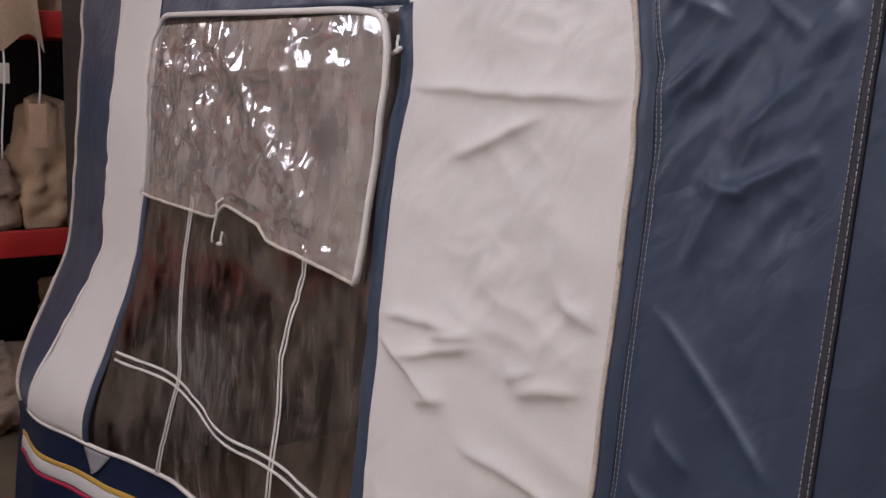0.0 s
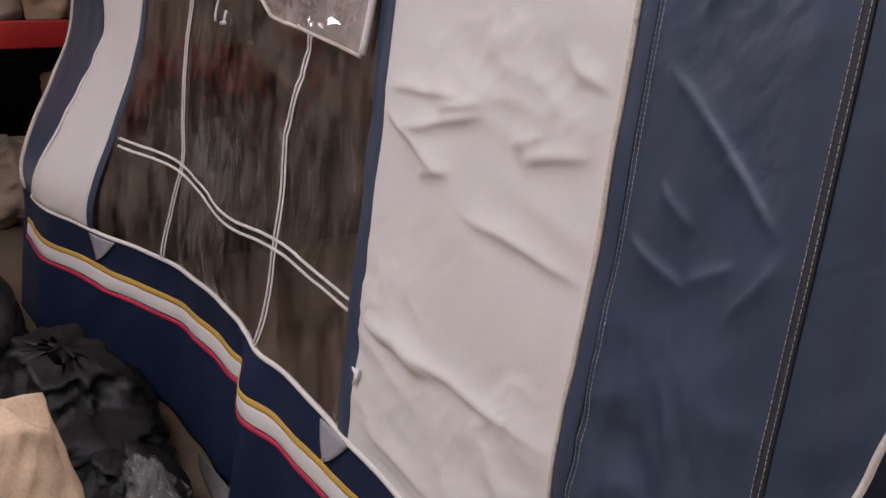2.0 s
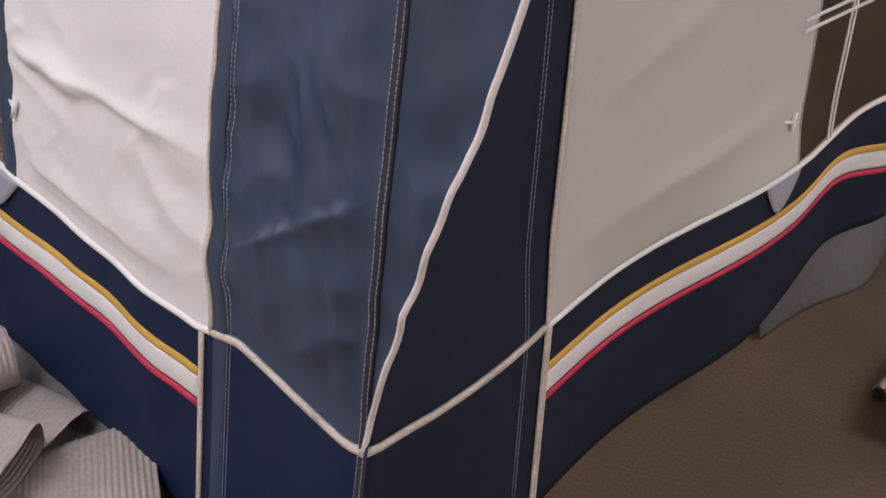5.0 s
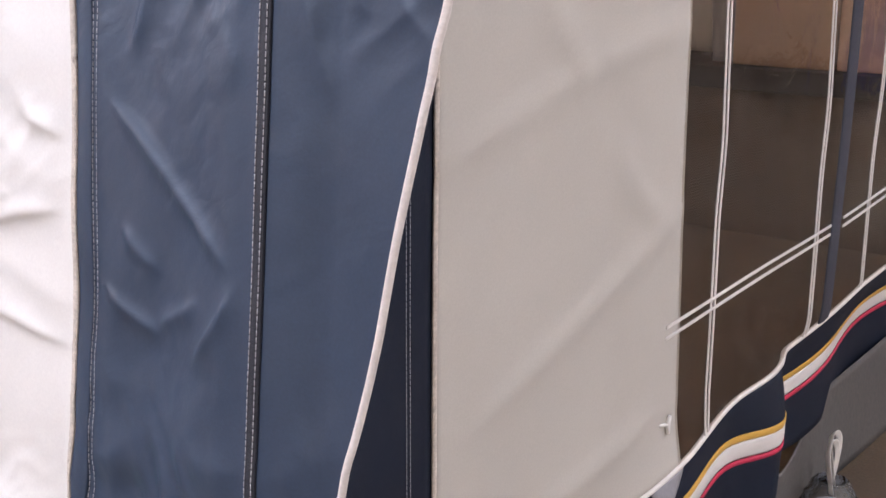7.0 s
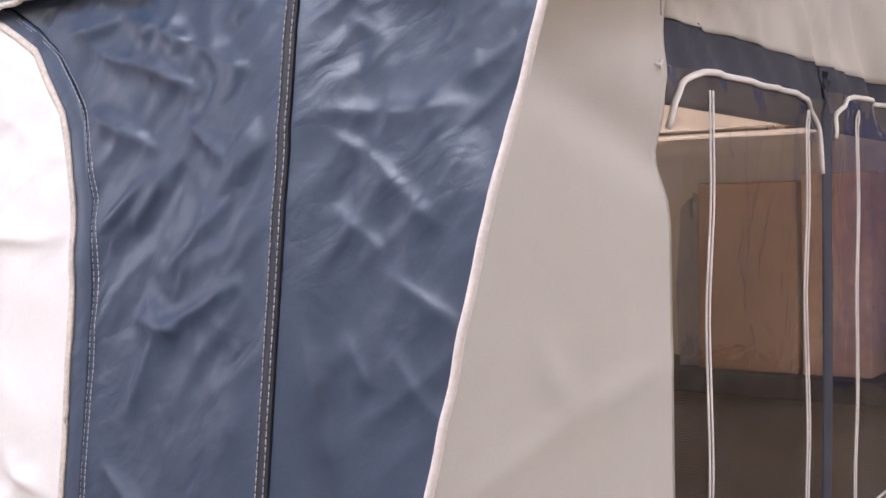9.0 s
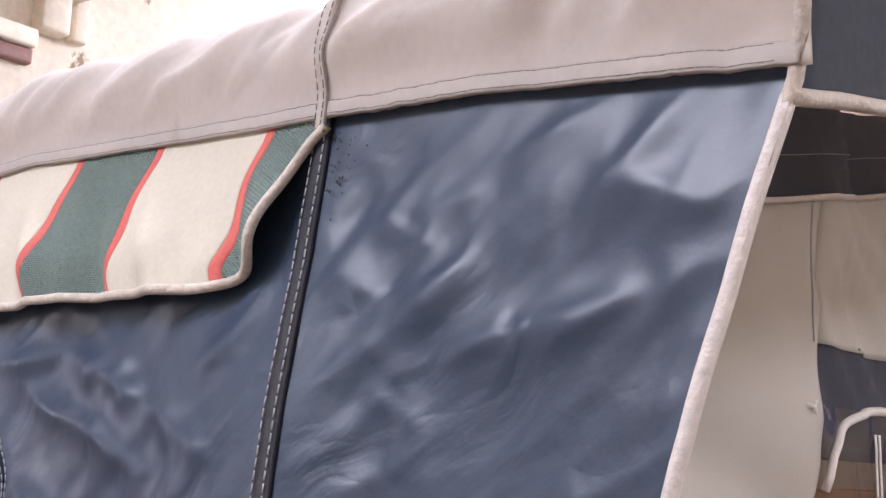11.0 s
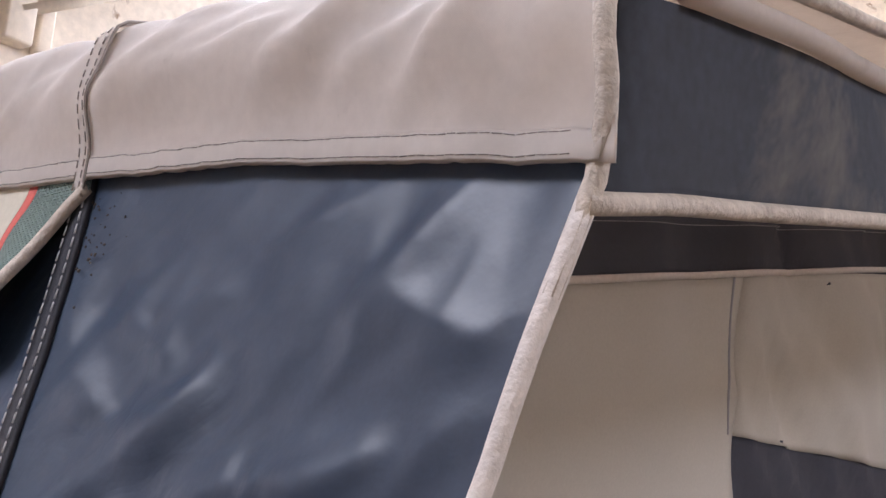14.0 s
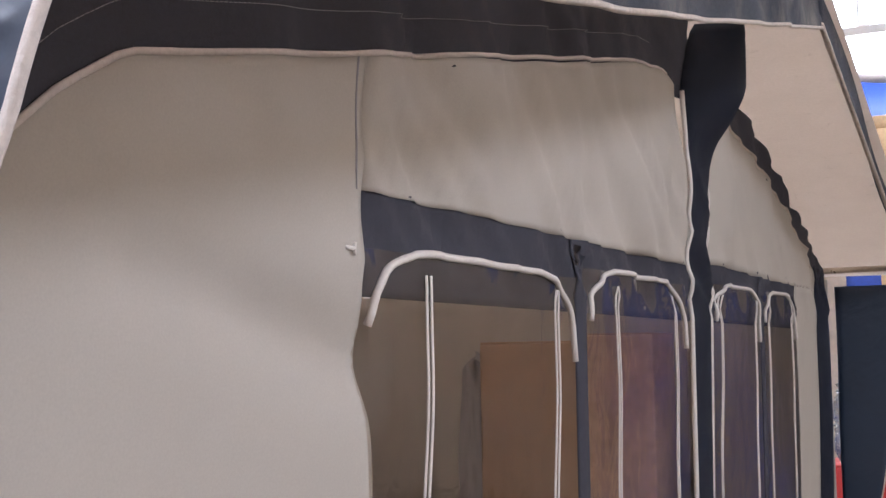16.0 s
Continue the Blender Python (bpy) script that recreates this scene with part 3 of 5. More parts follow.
# long wall
corner = panel("corner_panel", left, PALE_R, SEAM, lambda s: ZP_L(-0.36 * (1 - s)), lambda s: EAVE(-0.36 * (1 - s)) + 0.01, NAVY, awning, 100, 430, label="crumpled coated navy fabric")
panel("navy_header", left, -2.9, lambda z: PALE_R(z) - 0.0, 1.72, 2.05, NAVY, awning, 120, 18)
pale = panel("pale_panel", left, -1.02, PALE_R, lambda s: ZP_L(-1.02 + 0.65 * s), 1.9, LIGHT, awning, 150, 330, d=0.002, label="creased pale grey coated fabric")
part("binding", band_bm(left, [(PALE_R(z) , z) for z in np.linspace(0.4, 1.93, 70)], 0.012, 0.004, 0.002), CREAM_PIPING, pale)
st = stitch_bm(left, [(PALE_R(z) + 0.043, z) for z in np.linspace(0.05, 1.9, 60)])
stitch_bm(left, [(PALE_R(z) + 0.051, z) for z in np.linspace(0.05, 1.9, 60)], bm=st)
part("stitching", st, THREAD, corner)
part("seam_flap", band_bm(left, [(PALE_R(z) + 0.022, z) for z in np.linspace(0.02, 1.9, 60)], 0.038, 0.0025, 0.001), NAVY, corner)
seam = part("seam_tape", band_bm(left, [(SEAM(z), z) for z in np.linspace(0.02, 2.0, 90)], 0.019, 0.003, 0.0015), NAVY_TAPE, awning, "dark doubled seam tape")
st = stitch_bm(left, [(SEAM(z) - 0.0055, z) for z in np.linspace(0.02, 1.99, 60)], d=0.0055)
stitch_bm(left, [(SEAM(z) + 0.0055, z) for z in np.linspace(0.02, 1.99, 60)], d=0.0055, bm=st)
part("stitching", st, THREAD, seam)
gusset = panel("gusset", left, lambda z: SEAM(z) + 0.002, EDGE, lambda s: 0.385, lambda s: EAVE(0.42 * s) + 0.008, NAVY, awning, 110, 430, d=0.0, label="crumpled navy storm gusset tapering to the foot")
part("piping", tube_bm([left(EDGE(z), z, 0.002) for z in np.linspace(0.385, 1.937, 110)], 0.0047, 10), GUSSET_PIPING, gusset, "thick off-white piping")

# long window
WIN_L = [(-2.50, 0.445), (-2.51, 1.0), (-2.46, 1.66), (-2.40, 1.72), (-1.17, 1.70), (-1.06, 1.60), (-1.085, 1.27), (-1.075, 0.435)]
win = panel("window", left, lambda z: interp(z, [0.44, 0.75, 1.2, 1.72], [-2.56, -2.55, -2.48, -2.5]), lambda z: interp(z, [0.4, 1.27, 1.6, 1.72], [-1.05, -1.065, -1.03, -1.05]), lambda s: ZP_L(-2.5 + 1.45 * s), 1.72, PANE, awning, 60, 50, d=0.001, label="smoky clear window with white glazing lines", thick=0.0)
win.visible_shadow = False


def glazing(wall, pts, parent):
    a = rounded(pts, 0.05)
    bm = band_bm(wall, [(u - 0.008, z) for u, z in a], 0.008, 0.002, 0.004)
    band_bm(wall, [(u + 0.008, z) for u, z in a], 0.008, 0.002, 0.004, bm)
    return part("glazing_line", bm, WHITE_PIPING, parent, "white doubled glazing line")


glazing(left, [(-2.10, 1.25), (-2.13, 1.05), (-2.10, 0.75), (-2.22, 0.45)], win)
glazing(left, [(-1.36, 1.2), (-1.44, 0.95), (-1.44, 0.72), (-1.47, 0.47)], win)
bm = band_bm(left, rounded([(-2.52, 0.74), (-2.11, 0.752), (-1.75, 0.70), (-1.44, 0.732), (-1.07, 0.71)], 0.1), 0.008, 0.002, 0.004)
band_bm(left, rounded([(-2.52, 0.718), (-2.11, 0.73), (-1.75, 0.678), (-1.44, 0.71), (-1.07, 0.688)], 0.1), 0.008, 0.002, 0.004, bm)
part("glazing_line", bm, WHITE_PIPING, win, "white doubled glazing line")
part("side_binding", band_bm(left, rounded([(-1.045, 0.43), (-1.04, 1.16), (-1.055, 1.42), (-1.0, 1.58), (-1.03, 1.72)], 0.15), 0.055, 0.003, 0.001), NAVY, win, "navy side binding")
part("side_binding", band_bm(left, rounded([(-2.62, 0.44), (-2.58, 0.75), (-2.52, 1.1), (-2.52, 1.6), (-2.49, 1.72)], 0.15), 0.055, 0.003, 0.001), NAVY, win, "navy side binding")

BOT_O = lambda u: interp(u, [-2.47, -1.89, -1.85, -1.81, -1.58, -1.53, -1.3, -1.09], [1.22, 1.22, 1.24, 1.26, 1.24, 1.21, 1.205, 1.185])  # noqa: E731


def film(u, z, d=0.0):
    off = (u + 2.45) * 0.42 + (z - 1.72)  # a crushed band runs down and across the flap
    m_ = math.exp(-((off + 0.04) / 0.2) ** 2) * (0.35 + 0.65 * smooth((noise.noise(Vector((u * 3, z * 5, 5.0))) + 0.3) / 0.5))
    c = 0.012 * noise.noise(Vector((u * 1.5, z * 2.0, 21.0))) + 0.006 * drape(u, z, 1.3, 3.0, 4.0, 31.0, 0.15) + fold(u, z, [(-2.4, 1.57, -1.1, 1.6), (-2.0, 1.7, -1.4, 1.3), (-1.9, 1.3, -1.2, 1.27)], 0.014, 0.8)
    c += m_ * (0.012 * drape(u, z * 1.4, 0.9, 1.4, 7.0, 7.0, 0.05) + 0.008 * drape(u, z * 1.4, -0.5, 1.3, 13.0, 11.0, 0.05) + 0.0055 * drape(u, z, 0.4, 1.5, 22.0, 3.0, 0.06) + 0.003 * drape(u, z, 1.4, 1.5, 38.0, 13.0, 0.08))
    return left(u, z, 0.02 + c * smooth((1.72 - z) / 0.1) + d)


over = part("storm_flap", grid_bm(lambda s, t: film(-2.485 + 1.39 * s + 0.03 * t * (s - 0.0), BOT_O(-2.485 + 1.39 * s) + (1.705 - BOT_O(-2.485 + 1.39 * s)) * t), 260, 120), OVERLAY, awning, "crumpled clear plastic flap hanging over the upper window", face=(0, -1, 0))
over.visible_shadow = False
part("hem", tube_bm([film(u, BOT_O(u), 0.002) for u in np.linspace(-2.485, -1.095, 80)], 0.004, 6), CREAM_PIPING, over, "yellowed hem")
part("piping", tube_bm([film(u, z, 0.003) for u, z in dense(rounded([(-2.47, 1.22), (-2.49, 1.6), (-2.46, 1.735), (-1.2, 1.715), (-1.05, 1.70), (-1.05, 1.52), (-1.09, 1.19)], 0.09))], 0.0075, 8), WHITE_PIPING, over, "white piping")
toggle("toggle", left, -1.04, 1.635, 0.3, over)
toggle("toggle", left, -1.87, 1.155, 0.1, over)
part("tie_cord", tube_bm([film(u, z, 0.004) for u, z in dense([(-1.87, 1.16), (-1.865, 1.22), (-1.85, 1.26), (-1.82, 1.275)], 0.008)], 0.003, 6), WHITE_PLASTIC, over)
toggle("toggle", left, -1.0, 0.575, 1.3, pale)

# far end of the long wall
panel("pale_strip", left, lambda z: interp(z, [0.44, 0.65, 1.0, 1.69], [-3.02, -2.95, -2.92, -2.9]), lambda z: interp(z, [0.44, 0.75, 1.2, 1.72], [-2.62, -2.59, -2.53, -2.52]), lambda s: ZP_L(-3.0 + 0.4 * s), 1.86, LIGHT, awning, 20, 60, d=0.004, label="pale grey strip beside the window")
panel("end_panel", left, lambda z: interp(z, [0.44, 0.7, 1.0, 1.9], [-3.12, -3.22, -3.36, -3.38]), lambda z: interp(z, [0.44, 0.65, 1.0, 1.69, 1.9], [-3.0, -2.95, -2.92, -2.9, -2.6]), lambda s: ZP_L(-3.2 + 0.2 * s), 2.05, NAVY, awning, 20, 60, d=0.002)
part("piping", cord(left, rounded([(-3.01, 0.45), (-2.97, 0.62), (-2.92, 1.0), (-2.9, 1.69), (-2.8, 1.9)], 0.1), 0.007), WHITE_PIPING, awning)
part("piping", cord(left, rounded([(-3.14, 0.45), (-3.24, 0.7), (-3.36, 1.0), (-3.38, 2.0)], 0.1), 0.008), CREAM_PIPING, awning)

# skirt of the long wall
skirt = panel("skirt", left, -3.2, 0.0, lambda s: 0.012 + 0.02 * s * (1 - s), lambda s: ZP_L(-3.2 + 3.2 * s), NAVY_DEEP, awning, 260, 30, label="navy ground skirt with sewn yellow, white and crimson braid")
us = np.linspace(-3.15, -0.4, 120)
DROP = lambda u: 0.026 * smooth((-u - 0.7) / 0.6)  # noqa: E731
part("braid", band_bm(left, [(u, ZP_L(u) - 0.084 - DROP(u)) for u in us], 0.018, 0.002, 0.0015), YELLOW, skirt, "yellow braid")
part("braid", band_bm(left, [(u, ZP_L(u) - 0.114 - DROP(u)) for u in us], 0.044, 0.002, 0.001), LIGHT, skirt, "white braid")
part("braid", band_bm(left, [(u, ZP_L(u) - 0.143 - DROP(u)) for u in us], 0.014, 0.0025, 0.0015), RED, skirt, "crimson braid")
part("piping", cord(left, [(u, ZP_L(u)) for u in np.linspace(-3.05, -0.37, 120)], 0.0065), WHITE_PIPING, skirt)
part("piping", band_bm(left, [(u, ZP_L(u)) for u in np.linspace(-0.37, 0.0, 30)], 0.014, 0.005, 0.001), CREAM_PIPING, skirt)
part("corner_binding", band_bm(left, [(-0.395, z) for z in np.linspace(0.02, 0.4, 12)], 0.014, 0.004, 0.002), CREAM_PIPING, skirt)


def tab(wall, u, z, w, h, parent):
    bm = grid_bm(lambda s, t: wall(u + (s - 0.5) * w * (1 - t) ** 0.7 - 0.02 * t, z - h * t, 0.004 + 0.006 * t), 6, 6)
    part("peg_tab", bm, GREY_TAB, parent, "grey vinyl pegging tab", thick=0.002)
    bm = tube_bm([wall(u - 0.02 + 0.006 * math.cos(a), z - h + 0.008 + 0.006 * math.sin(a), 0.012) for a in np.linspace(0, 6.28, 12)], 0.0016, 6)
    part("eyelet", bm, ALU, parent)


tab(left, -1.075, 0.425, 0.14, 0.075, skirt)
tab(left, -2.55, 0.43, 0.14, 0.075, skirt)

# gable wall
TOP_G = lambda v: interp(v, [0.0, 0.38, 0.49, 0.58, 0.99, 1.59, 2.34, 2.56, 2.69], [1.86, 1.87, 1.965, 2.02, 2.11, 2.24, 2.4, 2.43, 2.4])  # noqa: E731
ROOF_G = lambda v: interp(v, [0.0, 0.13, 2.93, 5.3], [2.02, 2.05, 2.66, 2.06])  # noqa: E731
gstrip = panel("gable_corner_strip", gable, 0.0, 0.385, lambda s: ZP_G(0.385 * s), lambda s: ROOF_G(0.385 * s), NAVY_GABLE, awning, 20, 90)
st = stitch_bm(gable, [(0.325, z) for z in np.linspace(0.05, 1.9, 40)])
stitch_bm(gable, [(0.333, z) for z in np.linspace(0.05, 1.9, 40)], bm=st)
part("stitching", st, THREAD, gstrip)
panel("gable_header", gable, 0.385, 2.83, lambda s: TOP_G(0.385 + 2.445 * s) - 0.02, lambda s: ROOF_G(0.385 + 2.445 * s), NAVY_DULL, awning, 90, 10, label="navy gable header with twin stitching")
st = stitch_bm(gable, [(v, TOP_G(v) + 0.06) for v in np.linspace(0.45, 2.5, 60)])
part("stitching", st, THREAD, gstrip)
gpale = panel("gable_pale_panel", gable, 0.385, lambda z: interp(z, [0.45, 1.0, 1.6, 1.8], [1.16, 1.11, 1.085, 1.06]), lambda s: ZP_G(0.385 + 0.775 * s), lambda s: TOP_G(0.385 + 0.675 * s), PALE_SHADED, awning, 40, 90, d=0.003, label="smooth pale fabric panel, toned beige-grey for shade")
part("edge_binding", band_bm(gable, [(0.385, z) for z in np.linspace(0.05, 1.87, 60)], 0.01, 0.003, 0.003), CREAM_PIPING, gpale)
panel("gable_upper_panel", gable, 1.06, lambda z: interp(z, [1.93, 2.0, 2.25, 2.43], [2.83, 2.83, 2.77, 2.66]), 1.93, lambda s: TOP_G(1.06 + 1.6 * s), PALE_SHADED, awning, 60, 26, d=0.003, label="pale fabric panel over the windows, toned beige-grey for shade")
part("top_binding", band_bm(gable, [(v, TOP_G(v)) for v in np.linspace(0.40, 2.6, 80)], 0.009, 0.003, 0.003), GUSSET_PIPING, gpale)
part("seam_line", band_bm(gable, [(1.045, z) for z in np.linspace(1.93, 2.12, 12)], 0.004, 0.002, 0.003), GREY_TAB, gpale)
toggle("toggle", gable, 1.03, 1.845, 1.5, gpale, 0.5)
toggle("toggle", gable, 1.10, 0.575, 1.4, gpale)

# gable windows: panes with rounded heads in a navy surround
surround = panel("window_header", gable, 1.045, 4.45, lambda s: 1.78, lambda s: 1.935 + 0.04 * s, NAVY_DULL, awning, 110, 10, d=0.0, label="navy window header")
BAYS = [(1.07, 1.9, 1.85), (1.985, 2.78, 1.875), (3.08, 3.74, 1.895), (3.83, 4.42, 1.905)]
for n, (a, c, top) in enumerate(BAYS):
    low = lambda s, a=a, c=c: ZP_G(a + (c - a) * s) + 0.005  # noqa: E731
    lo_ = a - 0.01 if n else lambda z: interp(z, [0.45, 1.0, 1.6, 1.8], [1.15, 1.10, 1.075, 1.06])  # noqa: E731
    w = panel("window", gable, lo_, c + 0.01, low, top, PANE_CLEAR, awning, 26, 60, d=0.004, label="clear window in the gable, slightly rippled", thick=0.0)
    w.visible_shadow = False
    part("head_piping", cord(gable, rounded([(a + 0.012, top - 0.11), (a + 0.03, top - 0.045), (a + 0.13, top + 0.004), (c - 0.14, top), (c - 0.02, top - 0.05), (c, top - 0.17)], 0.09), 0.0065, 0.006), WHITE_PIPING, w)
    for q in ([a + 0.19, c - 0.1] if n < 2 else [a + 0.08, c - 0.08]):
        glazing(gable, [(q, top - 0.03), (q + 0.012, 1.62), (q - 0.012, 1.4), (q + 0.01, 1.1), (q, 0.95), (q + 0.03, ZP_G(q))], w)
    bm = band_bm(gable, [(v, 0.78 + 0.03 * (v - 1.1)) for v in np.linspace(a, c, 20)], 0.008, 0.002, 0.005)
    band_bm(gable, [(v, 0.758 + 0.03 * (v - 1.1)) for v in np.linspace(a, c, 20)], 0.008, 0.002, 0.005, bm)
    part("glazing_line", bm, WHITE_PIPING, w, "white doubled glazing line")
post_label = "navy zip strip between two windows"
part("window_post", band_bm(gable, [(1.94, z) for z in np.linspace(0.55, 1.93, 50)], 0.07, 0.004, 0.003), NAVY_DULL, awning, post_label)
part("window_post", band_bm(gable, [(3.785, z) for z in np.linspace(0.58, 1.95, 50)], 0.07, 0.004, 0.003), NAVY_DULL, awning, post_label)
POLE_W = lambda z: interp(z, [0.5, 1.35, 1.98, 2.15, 2.3, 2.42, 2.52, 2.62], [0.09, 0.09, 0.1, 0.12, 0.16, 0.22, 0.17, 0.06])  # noqa: E731
pole = part("pole_sleeve", grid_bm(lambda s, t: gable(2.935 + (s - 0.5) * 2 * POLE_W(0.56 + 2.06 * t), 0.56 + 2.06 * t, 0.004 + 0.10 * smooth((t - 0.8) / 0.12) * math.sin(math.pi * s) + 0.02 * math.sin(math.pi * s)), 12, 70), NAVY_GABLE, awning, "navy sleeve over the middle pole, swelling under the ridge", thick=0.002)
for sgn in (-1, 1):
    part("piping", tube_bm([gable(2.935 + sgn * POLE_W(z), z, 0.006) for z in np.linspace(0.56, 2.4, 70)], 0.007, 8), WHITE_PIPING, pole)
FAR_T = lambda v: interp(v, [3.0, 3.3, 3.38, 4.24, 4.79, 5.0], [2.3, 2.42, 2.425, 2.24, 2.08, 2.02])  # noqa: E731
panel("gable_upper_panel", gable, 3.03, 4.93, lambda s: 1.95, lambda s: FAR_T(3.03 + 1.9 * s), PALE_SHADED, awning, 44, 16, d=0.003, label="pale fabric panel over the windows, toned beige-grey for shade")
panel("gable_pale_panel", gable, 4.43, 4.93, lambda s: 0.58, 1.96, PALE_SHADED, awning, 16, 40, d=0.003, label="smooth pale fabric panel, toned beige-grey for shade")
panel("gable_header", gable, 3.0, 5.3, lambda s: FAR_T(3.0 + 2.3 * s) - 0.02, lambda s: ROOF_G(3.0 + 2.3 * s), NAVY_DULL, awning, 50, 8)
part("top_binding", cord(gable, [(v, FAR_T(v)) for v in np.linspace(3.3, 4.9, 50)], 0.006), CREAM_PIPING, awning)
panel("gable_corner_strip", gable, 4.93, 5.3, lambda s: 0.58, 2.06, NAVY_GABLE, awning, 10, 40)
part("far_gusset", grid_bm(lambda s, t: Vector((0.03 + s * EDGE(0.385 + 1.6 * t) * 0.9, 5.3 + 0.02 * math.sin(9 * t), 0.385 + 1.6 * t)), 10, 40), NAVY, awning, "navy storm gusset", thick=0.002)
part("piping", tube_bm([(0.03 + EDGE(z) * 0.9, 5.3, z) for z in np.linspace(0.385, 1.98, 50)], 0.006, 8), CREAM_PIPING, awning)

gskirt = panel("skirt", gable, 0.0, 5.3, lambda s: 0.012 + interp(s, [0, 0.2, 0.3, 0.32, 1], [0, 0.08, 0.2, 0.2, 0.2]), lambda s: ZP_G(5.3 * s), NAVY_GABLE, awning, 220, 16, label="navy ground skirt with sewn yellow, white and crimson braid")
vs = np.linspace(0.395, 5.2, 200)
part("braid", band_bm(gable, [(v, ZP_G(v) - 0.088 - 0.03 * smooth((v - 1.3) / 0.3)) for v in vs], 0.018, 0.002, 0.0015), YELLOW, gskirt, "yellow braid")
part("braid", band_bm(gable, [(v, ZP_G(v) - 0.118 - 0.03 * smooth((v - 1.3) / 0.3)) for v in vs], 0.044, 0.002, 0.001), LIGHT, gskirt, "white braid")
part("braid", band_bm(gable, [(v, ZP_G(v) - 0.147 - 0.03 * smooth((v - 1.3) / 0.3)) for v in vs], 0.014, 0.0025, 0.0015), RED, gskirt, "crimson braid")
part("piping", cord(gable, [(v, ZP_G(v)) for v in np.linspace(0.385, 5.2, 220)], 0.0065), WHITE_PIPING, gskirt)
part("piping", band_bm(gable, [(v, ZP_G(v)) for v in np.linspace(0.0, 0.385, 30)], 0.014, 0.005, 0.001), CREAM_PIPING, gskirt)
part("corner_binding", band_bm(gable, [(0.395, z) for z in np.linspace(0.02, 0.42, 12)], 0.012, 0.004, 0.002), CREAM_PIPING, gskirt)
tab(gable, 1.10, 0.465, 0.14, 0.075, gskirt)
part("mud_flap", grid_bm(lambda s, t: Vector((-0.05 + (0.02 + 0.05 * math.exp(-((s - 0.13) / 0.05) ** 2) + 0.02 * smooth((s - 0.25) / 0.2)) * t, 1.22 + 3.2 * s, (0.14 + 0.14 * smooth((s - 0.2) / 0.1)) * (1 - t) + 0.012 + 0.05 * math.exp(-((s - 0.16) / 0.02) ** 2) * t * (1 - t) * 3)), 120, 12), MUD, gskirt, "grey vinyl mud flap spread on the carpet", thick=0.002)
part("mud_flap", grid_bm(lambda s, t: Vector((-1.8 + 1.4 * s, 0.045 - 0.05 * s - 0.075 * t * math.sin(math.pi * s), 0.05 - 0.045 * t + 0.02 * ridged(s * 5, t, 2.0, 8.0) * t * (1 - t))), 60, 8), MUD, skirt, "grey vinyl mud flap spread on the carpet", thick=0.002)

# roof: two slopes that overhang the gable, with a draped hem along the eaves
RX0, RX1, RIDGE_V = -3.6, 0.415, 2.93
EAVE_Y = lambda u: left(u, EAVE(u) - 0.01).y - 0.003  # noqa: E731


def pucker(u):
    """Small gathers along the machine-sewn hem."""
    return 0.0011 * noise.noise(Vector((u * 75, 0.0, 2.0))) + 0.0006 * noise.noise(Vector((u * 190, 0.0, 4.0)))


ROOF_CREASES = [  # slanting folds above the hem: from, to (along, height over the eave)
    (-0.62, 0.02, -0.48, 0.08), (-0.42, 0.02, -0.30, 0.08), (-0.30, 0.02, -0.17, 0.075), (-0.20, 0.025, -0.09, 0.07), (-0.10, 0.02, -0.01, 0.075),
    (0.03, 0.02, 0.14, 0.08), (0.07, 0.03, 0.21, 0.07), (0.18, 0.025, 0.28, 0.08), (0.24, 0.03, 0.34, 0.075), (0.30, 0.025, 0.39, 0.085), (0.36, 0.02, 0.40, 0.06),
]


def roof_fold(x, y, z, e):
    q = z + 0.4 * y
    w = fold(x, z - e, ROOF_CREASES, 0.0075, 1.3, -1) + 0.009 * drape(x, q, 0.6, 4.5, 15.0, 13.0, 0.06) + 0.006 * drape(x, q, 0.75, 3.5, 27.0, 17.0, 0.06) + 0.004 * drape(x, q, 0.3, 2.0, 9.0, 27.0, 0.15)
    return w * smooth((z - e - 0.010) / 0.04) + pucker(x) * (1 - smooth((z - e - 0.02) / 0.03))


def roof_near(s, t):
    x = RX1 - (RX1 - RX0) * (1 - s) ** 1.9
    e = EAVE(x)
    base = EAVE_Y(x)
    if t < 0.25:  # draped edge, turning over the eave pole
        a = t / 0.25
        y, z = base - 0.004 + 0.048 * a ** 3, e - 0.003 + 0.099 * math.sin(a * math.pi / 2)
    else:
        a = (t - 0.25) / 0.75
        y0_ = base + 0.038
        y, z = y0_ + (RIDGE_V - y0_) * a, e + 0.096 + (2.70 - e - 0.096) * a
    w = roof_fold(x, y, z, e)
    return Vector((x, y - w * 0.8, z + w * 0.5))


roof = part("roof", grid_bm(roof_near, 520, 96), ROOF, awning, "weathered pale grey roof cloth with dirt stains", thick=0.002)
far = lambda s, t: Vector((RX0 + (0.40 - RX0) * s, RIDGE_V + (5.42 - RIDGE_V) * t, 2.70 - 0.62 * t + 0.01 * noise.noise(Vector((s * 9, t * 7, 5))) - 0.04 * smooth((t - 0.96) / 0.04)))  # noqa: E731
part("roof", grid_bm(far, 60, 40), ROOF, awning, "weathered pale grey roof cloth with dirt stains", thick=0.002)


def hemw(u, z, d=0.0):
    e = EAVE(u)
    base = EAVE_Y(u)
    a = min(1.0, max(0.0, (z - e) / 0.1))
    y = base - 0.004 + 0.048 * (math.asin(a) * 2 / math.pi) ** 3
    w = roof_fold(u, y, z, e)
    return Vector((u, y - w * 0.8 - 0.0015 - d, z + w * 0.5))


